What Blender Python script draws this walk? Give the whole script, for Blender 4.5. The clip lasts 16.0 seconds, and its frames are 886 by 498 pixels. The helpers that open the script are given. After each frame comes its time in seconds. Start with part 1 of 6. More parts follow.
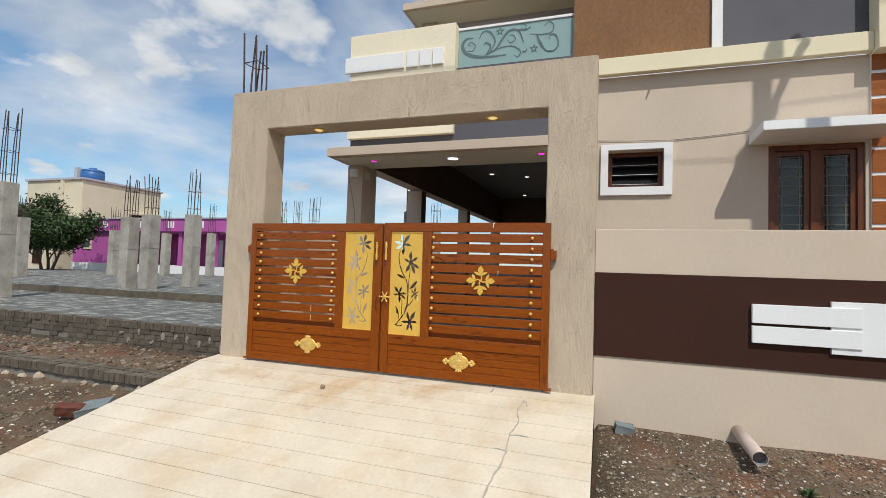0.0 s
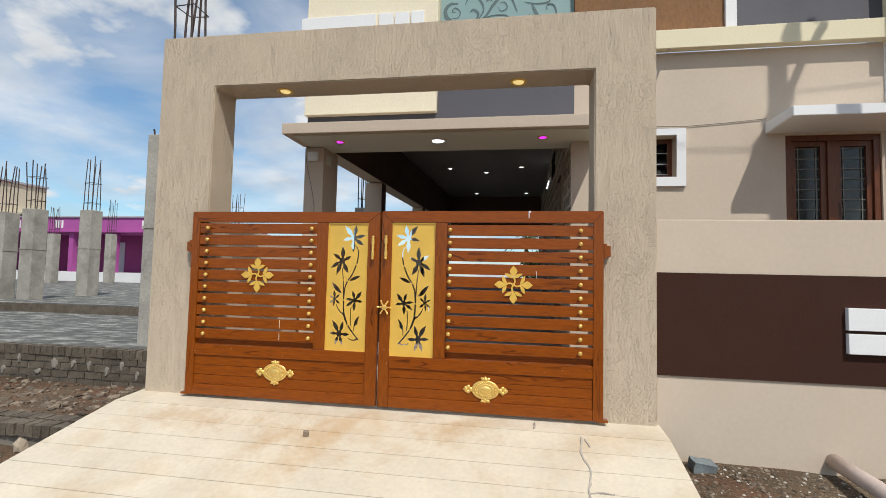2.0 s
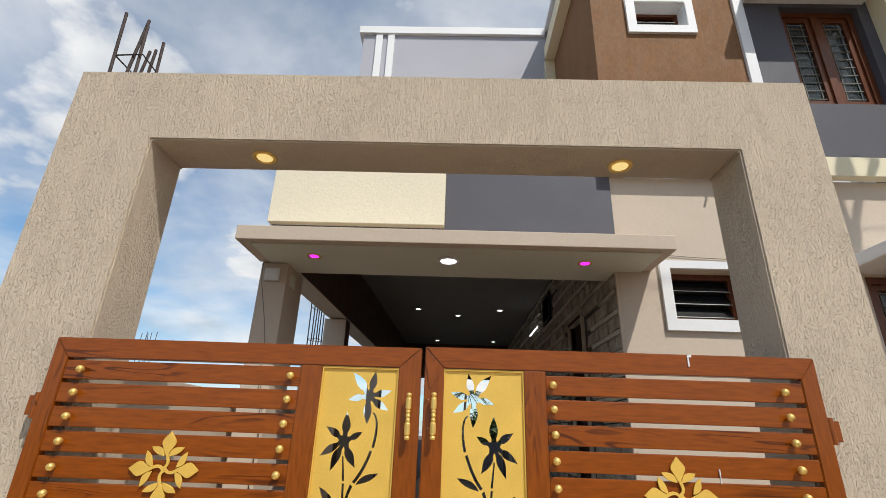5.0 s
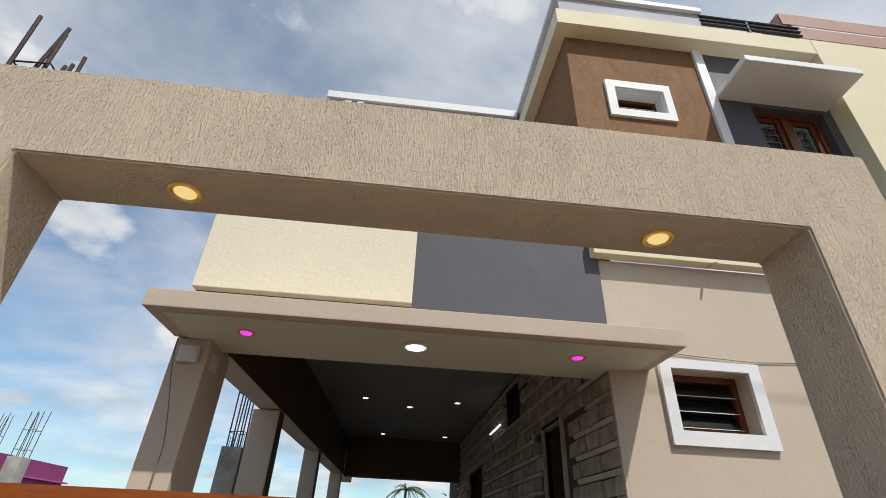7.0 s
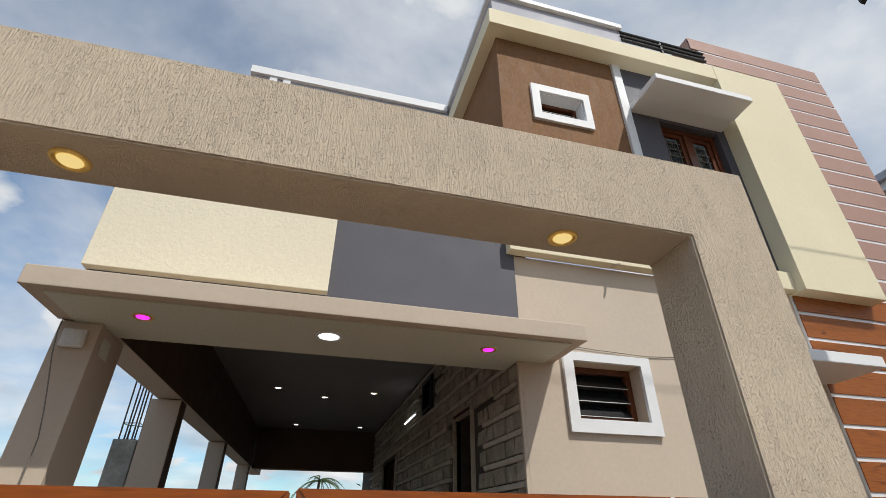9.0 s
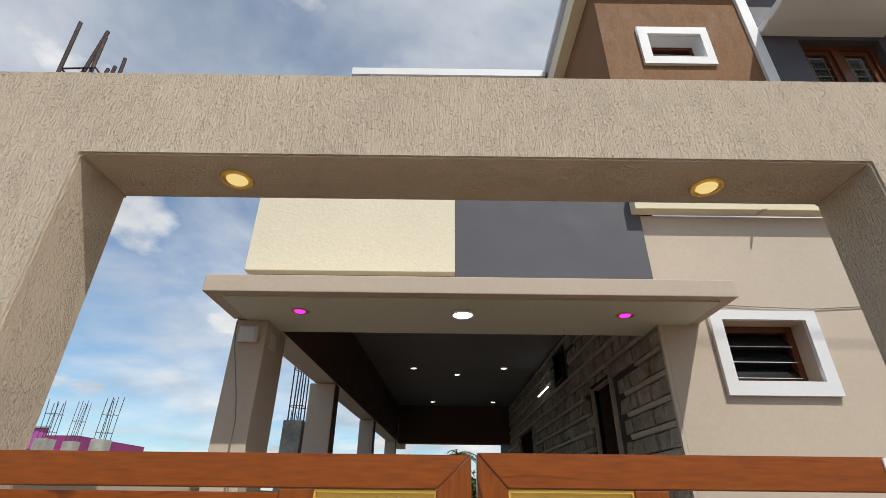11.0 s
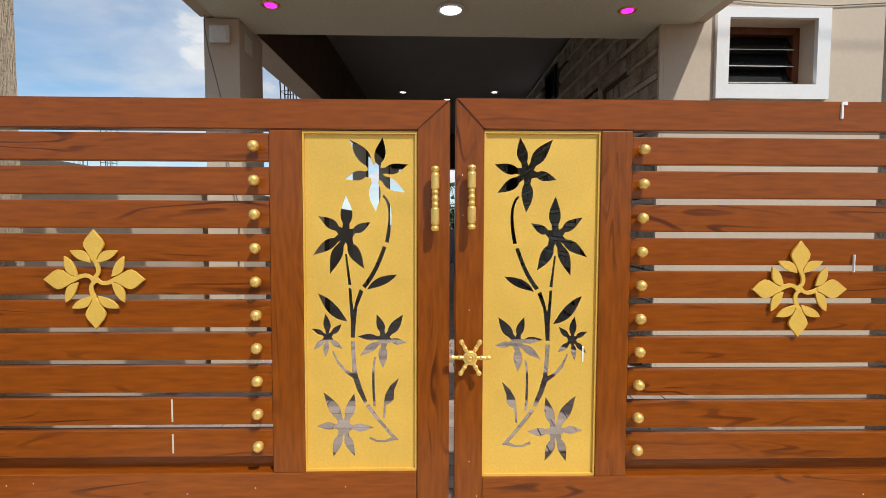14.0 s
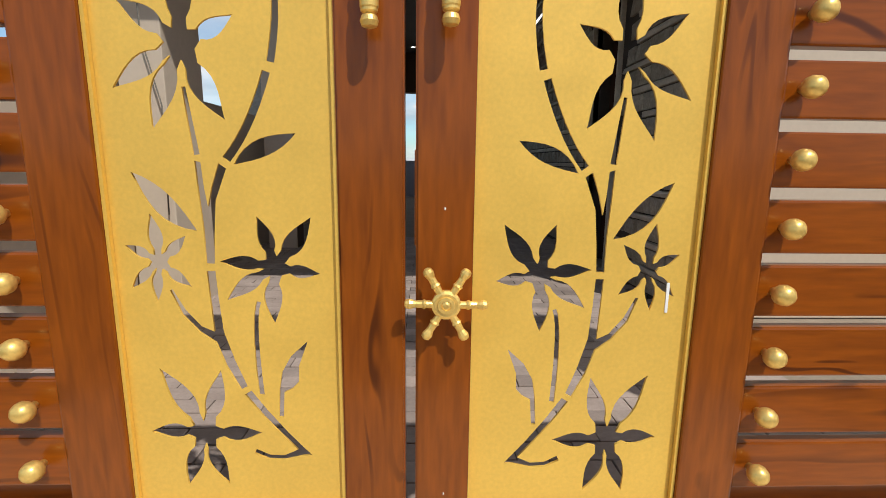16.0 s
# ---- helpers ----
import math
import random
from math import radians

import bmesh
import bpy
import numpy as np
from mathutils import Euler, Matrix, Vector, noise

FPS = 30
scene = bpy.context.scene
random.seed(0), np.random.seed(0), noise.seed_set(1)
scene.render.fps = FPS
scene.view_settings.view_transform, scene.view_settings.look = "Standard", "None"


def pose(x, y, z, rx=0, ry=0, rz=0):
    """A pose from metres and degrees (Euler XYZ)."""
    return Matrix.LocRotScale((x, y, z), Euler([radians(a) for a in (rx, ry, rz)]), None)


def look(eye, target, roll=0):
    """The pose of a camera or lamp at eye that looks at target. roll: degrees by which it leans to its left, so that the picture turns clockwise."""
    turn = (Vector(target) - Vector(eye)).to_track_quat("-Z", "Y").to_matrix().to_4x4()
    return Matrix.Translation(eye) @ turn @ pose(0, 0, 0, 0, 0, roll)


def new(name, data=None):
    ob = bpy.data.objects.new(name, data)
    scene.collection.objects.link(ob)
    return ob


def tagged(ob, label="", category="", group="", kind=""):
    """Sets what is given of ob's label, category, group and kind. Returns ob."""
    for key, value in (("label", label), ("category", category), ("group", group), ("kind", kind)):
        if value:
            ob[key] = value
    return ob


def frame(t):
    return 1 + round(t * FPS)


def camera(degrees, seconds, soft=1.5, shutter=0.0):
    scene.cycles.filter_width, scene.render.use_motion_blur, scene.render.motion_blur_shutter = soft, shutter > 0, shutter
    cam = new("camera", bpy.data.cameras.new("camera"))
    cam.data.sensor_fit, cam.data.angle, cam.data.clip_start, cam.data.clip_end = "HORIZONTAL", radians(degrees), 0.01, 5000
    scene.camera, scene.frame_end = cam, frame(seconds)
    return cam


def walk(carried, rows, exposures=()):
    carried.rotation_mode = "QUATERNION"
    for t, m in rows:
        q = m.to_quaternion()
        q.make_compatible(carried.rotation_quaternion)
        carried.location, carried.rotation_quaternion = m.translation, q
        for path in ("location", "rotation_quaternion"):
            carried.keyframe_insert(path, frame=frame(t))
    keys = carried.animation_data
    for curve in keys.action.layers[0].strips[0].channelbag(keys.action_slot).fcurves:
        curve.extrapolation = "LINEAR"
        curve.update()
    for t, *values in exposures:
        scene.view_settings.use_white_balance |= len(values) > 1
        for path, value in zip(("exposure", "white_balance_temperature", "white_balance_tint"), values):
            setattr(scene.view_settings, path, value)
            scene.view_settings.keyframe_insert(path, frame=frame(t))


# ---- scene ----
cam = camera(85.9, 16.0, soft=0.85)
PATH = [
    (0, (2.018, -4.186, 0.996), (1.379, -2.293, 1.085), 1.9),
    (0.5, (1.761, -4.064, 1.001), (1.125, -2.17, 1.073), 1.5),
    (1, (1.539, -3.878, 0.991), (0.983, -1.958, 1.053), 1.3),
    (1.5, (1.295, -3.641, 0.98), (0.855, -1.692, 1.057), 1.3),
    (2, (1.026, -3.414, 0.967), (0.7, -1.444, 1.078), 1.3),
    (2.5, (0.763, -3.183, 0.979), (0.531, -1.203, 1.129), 1.2),
    (3, (0.552, -2.932, 0.96), (0.389, -0.949, 1.162), 1.2),
    (3.5, (0.326, -2.689, 0.959), (0.221, -0.712, 1.243), 1.2),
    (4, (0.192, -2.451, 0.989), (0.111, -0.496, 1.403), 1.4),
    (4.5, (0.144, -2.209, 1.046), (0.079, -0.293, 1.617), 1.6),
    (4.7, (0.131, -2.125, 1.061), (0.073, -0.23, 1.698), 1.8),
    (6.8, (-0.044, -1.382, 1.361), (0.014, 0.332, 2.391), 2.7),
    (7, (-0.051, -1.353, 1.36), (0.087, 0.35, 2.399), 2.7),
    (7.5, (-0.045, -1.346, 1.354), (0.338, 0.317, 2.397), 2.0),
    (8, (-0.004, -1.368, 1.346), (0.575, 0.239, 2.387), 1.1),
    (8.5, (0.021, -1.382, 1.344), (0.634, 0.219, 2.375), 0.4),
    (9, (0.005, -1.372, 1.351), (0.447, 0.294, 2.367), 0.3),
    (9.5, (-0.012, -1.367, 1.361), (0.114, 0.365, 2.352), 0.8),
    (9.7, (-0.028, -1.379, 1.359), (-0.024, 0.366, 2.336), 0.9),
    (11.8, (-0.114, -1.367, 1.307), (-0.100, 0.447, 2.142), 0.3),
    (12, (-0.111, -1.366, 1.301), (-0.069, 0.469, 2.092), 0.3),
    (12.5, (-0.091, -1.360, 1.258), (-0.018, 0.531, 1.902), 0.2),
    (13, (-0.083, -1.346, 1.206), (-0.010, 0.609, 1.625), 0.2),
    (13.5, (-0.076, -1.328, 1.140), (-0.016, 0.663, 1.309), 0.2),
    (14, (-0.068, -1.322, 1.092), (-0.022, 0.674, 0.988), 0.2),
    (14.5, (-0.035, -1.289, 1.047), (0.004, 0.686, 0.741), 0.4),
    (15, (0.015, -1.158, 0.995), (0.030, 0.811, 0.648), 0.5),
    (15.5, (0.014, -0.878, 0.946), (0.052, 1.095, 0.623), 0.4),
    (16, (0.010, -0.649, 0.914), (0.082, 1.317, 0.556), 0.7),
]
EXPOSURES = ((0, -0.06), (2, -0.03), (4, 0.03), (4.7, 0.06), (6.8, 0.0), (9.7, -0.03), (12, 0.0), (13.5, 0.06), (14.5, 0.06), (16, 0.0))
walk(cam, [(t, look(e, g, r)) for t, e, g, r in PATH], EXPOSURES)

# ---- world and sun ----
SUN_DIR = Vector((0.35, -0.54, 0.89)).normalized()
world = bpy.data.worlds.new("world")
scene.world = world
world.use_nodes = True
wn, wl = world.node_tree.nodes, world.node_tree.links
wn.clear()
w_out = wn.new("ShaderNodeOutputWorld")
w_bg = wn.new("ShaderNodeBackground")
w_bg.inputs["Strength"].default_value = 0.125
w_sky = wn.new("ShaderNodeTexSky")
w_sky.sky_type = "NISHITA"
w_sky.sun_disc = False
w_sky.sun_elevation = math.asin(SUN_DIR.z)
w_sky.sun_rotation = math.atan2(SUN_DIR.x, SUN_DIR.y)
w_sky.air_density, w_sky.dust_density, w_sky.ozone_density = 1.0, 0.4, 2.5
w_co = wn.new("ShaderNodeTexCoord")
w_sep = wn.new("ShaderNodeSeparateXYZ")
wl.new(w_co.outputs["Generated"], w_sep.inputs[0])
# clouds lie on a high flat layer: the direction over its height
w_h = wn.new("ShaderNodeMath"); w_h.operation = "ADD"; w_h.inputs[1].default_value = 0.22
w_m = wn.new("ShaderNodeMath"); w_m.operation = "MAXIMUM"; w_m.inputs[1].default_value = 0.0
wl.new(w_sep.outputs["Z"], w_m.inputs[0]); wl.new(w_m.outputs[0], w_h.inputs[0])
w_dx = wn.new("ShaderNodeMath"); w_dx.operation = "DIVIDE"
w_dy = wn.new("ShaderNodeMath"); w_dy.operation = "DIVIDE"
wl.new(w_sep.outputs["X"], w_dx.inputs[0]); wl.new(w_h.outputs[0], w_dx.inputs[1])
wl.new(w_sep.outputs["Y"], w_dy.inputs[0]); wl.new(w_h.outputs[0], w_dy.inputs[1])
w_cmb = wn.new("ShaderNodeCombineXYZ")
wl.new(w_dx.outputs[0], w_cmb.inputs[0]); wl.new(w_dy.outputs[0], w_cmb.inputs[1])
w_n1 = wn.new("ShaderNodeTexNoise")
w_n1.inputs["Scale"].default_value = 1.5; w_n1.inputs["Detail"].default_value = 9.0
w_n1.inputs["Roughness"].default_value = 0.55; w_n1.inputs["Distortion"].default_value = 0.35
wl.new(w_cmb.outputs[0], w_n1.inputs["Vector"])
w_r1 = wn.new("ShaderNodeValToRGB")
w_r1.color_ramp.elements[0].position = 0.30; w_r1.color_ramp.elements[1].position = 0.62
w_r1.color_ramp.elements[0].color = (0.10, 0.10, 0.10, 1); w_r1.color_ramp.elements[1].color = (0.86, 0.86, 0.86, 1)
w_b1 = wn.new("ShaderNodeMath"); w_b1.operation = "MULTIPLY_ADD"; w_b1.inputs[1].default_value = 0.12
w_b3 = wn.new("ShaderNodeMath"); w_b3.operation = "MULTIPLY_ADD"; w_b3.inputs[1].default_value = 0.06
wl.new(w_sep.outputs["X"], w_b1.inputs[0]); wl.new(w_n1.outputs["Fac"], w_b1.inputs[2])
wl.new(w_b1.outputs[0], w_r1.inputs[0])
# heaped clouds: round lumps, worn at the rim
w_off = wn.new("ShaderNodeVectorMath"); w_off.operation = "ADD"; w_off.inputs[1].default_value = (3.7, 1.9, 0.0)
wl.new(w_cmb.outputs[0], w_off.inputs[0])
w_n3 = wn.new("ShaderNodeTexNoise")
w_n3.inputs["Scale"].default_value = 1.9; w_n3.inputs["Detail"].default_value = 8.0
w_n3.inputs["Roughness"].default_value = 0.52
wl.new(w_off.outputs[0], w_n3.inputs["Vector"])
w_r3 = wn.new("ShaderNodeMapRange"); w_r3.interpolation_type = "SMOOTHSTEP"
w_r3.inputs["From Min"].default_value, w_r3.inputs["From Max"].default_value = 0.50, 0.63
wl.new(w_sep.outputs["X"], w_b3.inputs[0]); wl.new(w_n3.outputs["Fac"], w_b3.inputs[2])
wl.new(w_b3.outputs[0], w_r3.inputs["Value"])
w_max = wn.new("ShaderNodeMath"); w_max.operation = "MAXIMUM"
wl.new(w_r1.outputs["Color"], w_max.inputs[0]); wl.new(w_r3.outputs[0], w_max.inputs[1])
w_n2 = wn.new("ShaderNodeTexNoise")
w_n2.inputs["Scale"].default_value = 2.6; w_n2.inputs["Detail"].default_value = 6.0
wl.new(w_cmb.outputs[0], w_n2.inputs["Vector"])
w_r2 = wn.new("ShaderNodeValToRGB")
w_r2.color_ramp.elements[0].position = 0.30; w_r2.color_ramp.elements[1].position = 0.62
w_r2.color_ramp.elements[0].color = (4.1, 4.5, 4.95, 1); w_r2.color_ramp.elements[1].color = (7.2, 7.25, 7.25, 1)
wl.new(w_n2.outputs["Fac"], w_r2.inputs[0])
w_mix = wn.new("ShaderNodeMix"); w_mix.data_type = "RGBA"
wl.new(w_max.outputs[0], w_mix.inputs["Factor"])
w_tint = wn.new("ShaderNodeMix"); w_tint.data_type = "RGBA"; w_tint.blend_type = "MULTIPLY"
w_tint.inputs["Factor"].default_value = 1.0; w_tint.inputs["B"].default_value = (0.74, 1.0, 1.08, 1)
wl.new(w_sky.outputs["Color"], w_tint.inputs["A"])
wl.new(w_tint.outputs["Result"], w_mix.inputs["A"])
wl.new(w_r2.outputs["Color"], w_mix.inputs["B"])
wl.new(w_mix.outputs["Result"], w_bg.inputs["Color"])
wl.new(w_bg.outputs[0], w_out.inputs["Surface"])

sun = new("sun", bpy.data.lights.new("sun", "SUN"))
sun.data.energy, sun.data.angle, sun.data.color = 3.6, radians(0.6), (1.0, 0.965, 0.90)
sun.matrix_world = look(SUN_DIR * 30, (0, 0, 0))


# ---- materials ----
def material(name, color, rough=0.7, metal=0.0, vary=0.15, scale=3.0, grain=60.0, grain_amt=0.08, bump=0.15,
             bump_scale=90.0, bump_dist=0.004, stretch=(1, 1, 1), island=0.0, stain=None, stain_amt=0.0, spec=0.5, random=0.0):
    """A plain surface with broad patches, fine grain and relief, all in metres."""
    m = bpy.data.materials.new(name)
    m.use_nodes = True
    n, l = m.node_tree.nodes, m.node_tree.links
    b = n["Principled BSDF"]
    b.inputs["Roughness"].default_value, b.inputs["Metallic"].default_value = rough, metal
    b.inputs["Specular IOR Level"].default_value = spec
    co = n.new("ShaderNodeNewGeometry")
    mp = n.new("ShaderNodeMapping")
    mp.inputs["Scale"].default_value = stretch
    l.new(co.outputs["Position"], mp.inputs["Vector"])

    def tex(s, detail=5.0, rgh=0.55):
        t = n.new("ShaderNodeTexNoise")
        t.inputs["Scale"].default_value, t.inputs["Detail"].default_value, t.inputs["Roughness"].default_value = s, detail, rgh
        l.new(mp.outputs[0], t.inputs["Vector"])
        return t.outputs["Fac"]

    def rng(f, lo, hi, a=0.3, c=0.7):
        r = n.new("ShaderNodeMapRange")
        r.inputs["From Min"].default_value, r.inputs["From Max"].default_value = a, c
        r.inputs["To Min"].default_value, r.inputs["To Max"].default_value = lo, hi
        l.new(f, r.inputs["Value"])
        return r.outputs[0]

    def mul(a, c):
        k = n.new("ShaderNodeMath"); k.operation = "MULTIPLY"
        l.new(a, k.inputs[0]); l.new(c, k.inputs[1])
        return k.outputs[0]

    val = mul(rng(tex(scale), 1 - vary, 1 + vary), rng(tex(grain, 3.0), 1 - grain_amt, 1 + grain_amt))
    if island:
        val = mul(val, rng(co.outputs["Random Per Island"], 1 - island, 1 + island, 0, 1))
    if random:
        oi = n.new("ShaderNodeObjectInfo")
        val = mul(val, rng(oi.outputs["Random"], 1 - random, 1 + random, 0, 1))
    rgb = n.new("ShaderNodeRGB"); rgb.outputs[0].default_value = (*color, 1)
    src = rgb.outputs[0]
    if stain:
        mx = n.new("ShaderNodeMix"); mx.data_type = "RGBA"
        l.new(rng(tex(scale * 0.6 + 0.4, 8.0, 0.65), 0, stain_amt, 0.48, 0.66), mx.inputs["Factor"])
        l.new(src, mx.inputs["A"]); mx.inputs["B"].default_value = (*stain, 1)
        src = mx.outputs["Result"]
    vm = n.new("ShaderNodeVectorMath"); vm.operation = "SCALE"
    l.new(src, vm.inputs[0]); l.new(val, vm.inputs["Scale"])
    l.new(vm.outputs[0], b.inputs["Base Color"])
    l.new(rng(tex(scale * 4), max(rough - 0.08, 0.03), min(rough + 0.1, 1)), b.inputs["Roughness"])
    if bump:
        bp = n.new("ShaderNodeBump")
        bp.inputs["Strength"].default_value, bp.inputs["Distance"].default_value = bump, bump_dist
        l.new(tex(bump_scale, 6.0, 0.6), bp.inputs["Height"])
        l.new(bp.outputs[0], b.inputs["Normal"])
    return m


def wood_material(name, dark, light, along="x", scale=1.0, rough=0.32, coat=0.3, random=0.0):
    """Grained enamel wood finish, the grain running along one axis."""
    m = bpy.data.materials.new(name)
    m.use_nodes = True
    n, l = m.node_tree.nodes, m.node_tree.links
    b = n["Principled BSDF"]
    b.inputs["Coat Weight"].default_value, b.inputs["Coat Roughness"].default_value = coat, 0.12
    co = n.new("ShaderNodeNewGeometry")
    mp = n.new("ShaderNodeMapping")
    mp.inputs["Scale"].default_value = {"x": (1.6, 14, 14), "z": (14, 14, 1.6)}[along]
    oi = n.new("ShaderNodeObjectInfo")
    sh = n.new("ShaderNodeVectorMath"); sh.operation = "SCALE"; sh.inputs[0].default_value = (7.3, 3.1, 5.7)
    l.new(oi.outputs["Random"], sh.inputs["Scale"])
    ad = n.new("ShaderNodeVectorMath"); ad.operation = "ADD"
    l.new(co.outputs["Position"], ad.inputs[0]); l.new(sh.outputs[0], ad.inputs[1])
    l.new(ad.outputs[0], mp.inputs["Vector"])
    t = n.new("ShaderNodeTexNoise")
    t.inputs["Scale"].default_value, t.inputs["Detail"].default_value, t.inputs["Distortion"].default_value = 0.9 * scale, 2.0, 0.4
    l.new(mp.outputs[0], t.inputs["Vector"])
    w = n.new("ShaderNodeMath"); w.operation = "MULTIPLY"; w.inputs[1].default_value = 70.0
    l.new(t.outputs["Fac"], w.inputs[0])
    s = n.new("ShaderNodeMath"); s.operation = "SINE"
    l.new(w.outputs[0], s.inputs[0])
    f = n.new("ShaderNodeTexNoise")
    f.inputs["Scale"].default_value, f.inputs["Detail"].default_value = 9.0 * scale, 4.0
    l.new(mp.outputs[0], f.inputs["Vector"])
    a = n.new("ShaderNodeMath"); a.operation = "MULTIPLY_ADD"; a.inputs[1].default_value = 0.035
    l.new(s.outputs[0], a.inputs[0]); l.new(f.outputs["Fac"], a.inputs[2])
    r = n.new("ShaderNodeValToRGB")
    r.color_ramp.elements[0].position, r.color_ramp.elements[1].position = 0.08, 0.80
    r.color_ramp.elements[0].color, r.color_ramp.elements[1].color = (*dark, 1), (*light, 1)
    l.new(a.outputs[0], r.inputs[0])
    # sparse dark flame strokes where the growth rings come to the surface
    k = n.new("ShaderNodeTexNoise")
    k.inputs["Scale"].default_value, k.inputs["Detail"].default_value, k.inputs["Distortion"].default_value = 1.5 * scale, 1.0, 0.3
    l.new(mp.outputs[0], k.inputs["Vector"])
    km_ = n.new("ShaderNodeMapRange")
    km_.inputs["From Min"].default_value, km_.inputs["From Max"].default_value = 0.53, 0.70
    km_.inputs["To Max"].default_value = 0.85
    l.new(k.outputs["Fac"], km_.inputs["Value"])
    ridge = n.new("ShaderNodeMapRange"); ridge.interpolation_type = "SMOOTHSTEP"
    ridge.inputs["From Min"].default_value, ridge.inputs["From Max"].default_value = 0.45, 1.0
    l.new(s.outputs[0], ridge.inputs["Value"])
    kr = n.new("ShaderNodeMath"); kr.operation = "MULTIPLY"
    l.new(km_.outputs[0], kr.inputs[0]); l.new(ridge.outputs[0], kr.inputs[1])
    km = n.new("ShaderNodeMix"); km.data_type = "RGBA"
    l.new(kr.outputs[0], km.inputs["Factor"]); l.new(r.outputs[0], km.inputs["A"])
    km.inputs["B"].default_value = (dark[0] * 0.38, dark[1] * 0.34, dark[2] * 0.5, 1)
    l.new(km.outputs["Result"], b.inputs["Base Color"])
    b.inputs["Roughness"].default_value = rough
    b.inputs["Specular IOR Level"].default_value = 0.25
    bp = n.new("ShaderNodeBump"); bp.inputs["Strength"].default_value, bp.inputs["Distance"].default_value = 0.12, 0.0015
    l.new(a.outputs[0], bp.inputs["Height"]); l.new(bp.outputs[0], b.inputs["Normal"])
    return m


def glow(name, color, strength):
    m = bpy.data.materials.new(name)
    m.use_nodes = True
    b = m.node_tree.nodes["Principled BSDF"]
    b.inputs["Base Color"].default_value = (0.1, 0.1, 0.1, 1)
    b.inputs["Emission Color"].default_value = (*color, 1)
    b.inputs["Emission Strength"].default_value = strength
    return m


def rustic_material(name, color):
    """Rough trowelled plaster with drawn vertical grooves."""
    m = material(name, color, rough=0.9, vary=0.06, scale=1.5, grain=120, grain_amt=0.06, bump=0, spec=0.25)
    n, l = m.node_tree.nodes, m.node_tree.links
    b = n["Principled BSDF"]
    co = n.new("ShaderNodeNewGeometry")
    def noise_tex(size, scale, detail, distort=0.0):
        mp = n.new("ShaderNodeMapping"); mp.inputs["Scale"].default_value = size
        l.new(co.outputs["Position"], mp.inputs["Vector"])
        t = n.new("ShaderNodeTexNoise")
        t.inputs["Scale"].default_value, t.inputs["Detail"].default_value, t.inputs["Distortion"].default_value = scale, detail, distort
        l.new(mp.outputs[0], t.inputs["Vector"])
        return t.outputs["Fac"]

    def madd(a, k, c):
        m_ = n.new("ShaderNodeMath"); m_.operation = "MULTIPLY_ADD"; m_.inputs[1].default_value = k
        l.new(a, m_.inputs[0]); l.new(c, m_.inputs[2])
        return m_.outputs[0]

    # torn pits in clusters, dragged runs between them, a soft trowel wave
    pit = noise_tex((1, 1, 0.6), 190.0, 3.0, 0.35)
    cluster = noise_tex((1, 1, 0.30), 14.0, 2.0)
    run = noise_tex((1, 1, 0.10), 210.0, 3.0, 0.3)
    both = madd(cluster, 0.26, pit)
    mr = n.new("ShaderNodeMapRange"); mr.interpolation_type = "SMOOTHSTEP"
    mr.inputs["From Min"].default_value, mr.inputs["From Max"].default_value = 0.475, 0.555
    l.new(both, mr.inputs["Value"])
    height = madd(run, 0.9, mr.outputs[0])
    bp = n.new("ShaderNodeBump"); bp.inputs["Strength"].default_value, bp.inputs["Distance"].default_value = 0.95, 0.008
    l.new(height, bp.inputs["Height"]); l.new(bp.outputs[0], b.inputs["Normal"])
    return m


M_TAN = material("tan_paint", (0.585, 0.485, 0.385), 0.75, vary=0.05, scale=0.9, grain=30, grain_amt=0.03, bump=0.12, bump_scale=60, bump_dist=0.002, stain=(0.47, 0.36, 0.27), stain_amt=0.25, spec=0.3)
M_RUSTIC = rustic_material("rustic_plaster", (0.59, 0.485, 0.368))
M_CREAM = material("cream_paint", (0.78, 0.70, 0.50), 0.75, vary=0.04, scale=1.0, grain=50, grain_amt=0.03, bump=0.15, bump_scale=70, bump_dist=0.002, spec=0.3)
M_CREAM_ROUGH = material("cream_rough_plaster", (0.80, 0.72, 0.55), 0.85, vary=0.04, scale=1.0, grain=60, grain_amt=0.04, bump=0.55, bump_scale=38, bump_dist=0.006, spec=0.25)
M_GREY = material("slate_grey_paint", (0.093, 0.090, 0.105), 0.6, vary=0.07, scale=1.2, grain=40, grain_amt=0.03, bump=0.08, spec=0.35)
M_PALEGREY = material("pale_grey_paint", (0.42, 0.42, 0.47), 0.7, vary=0.05, scale=1.2, bump=0.08)
M_WHITE = material("white_paint", (0.80, 0.80, 0.80), 0.6, vary=0.03, scale=1.5, grain_amt=0.02, bump=0.06, bump_dist=0.002)
M_BROWN = material("brown_texture_paint", (0.235, 0.120, 0.055), 0.8, vary=0.10, scale=2.5, grain=45, grain_amt=0.14, bump=0.5, bump_scale=40, bump_dist=0.005, stretch=(1, 1, 0.45), spec=0.3)
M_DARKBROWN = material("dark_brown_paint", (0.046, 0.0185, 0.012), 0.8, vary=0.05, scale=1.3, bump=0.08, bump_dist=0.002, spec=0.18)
M_PORCHBROWN = material("porch_brown_paint", (0.112, 0.060, 0.034), 0.7, vary=0.06, scale=1.3, bump=0.08, bump_dist=0.002)
M_CEIL = material("ceiling_grey_paint", (0.265, 0.25, 0.24), 0.7, vary=0.04, scale=1.0, bump=0.05, bump_dist=0.002)
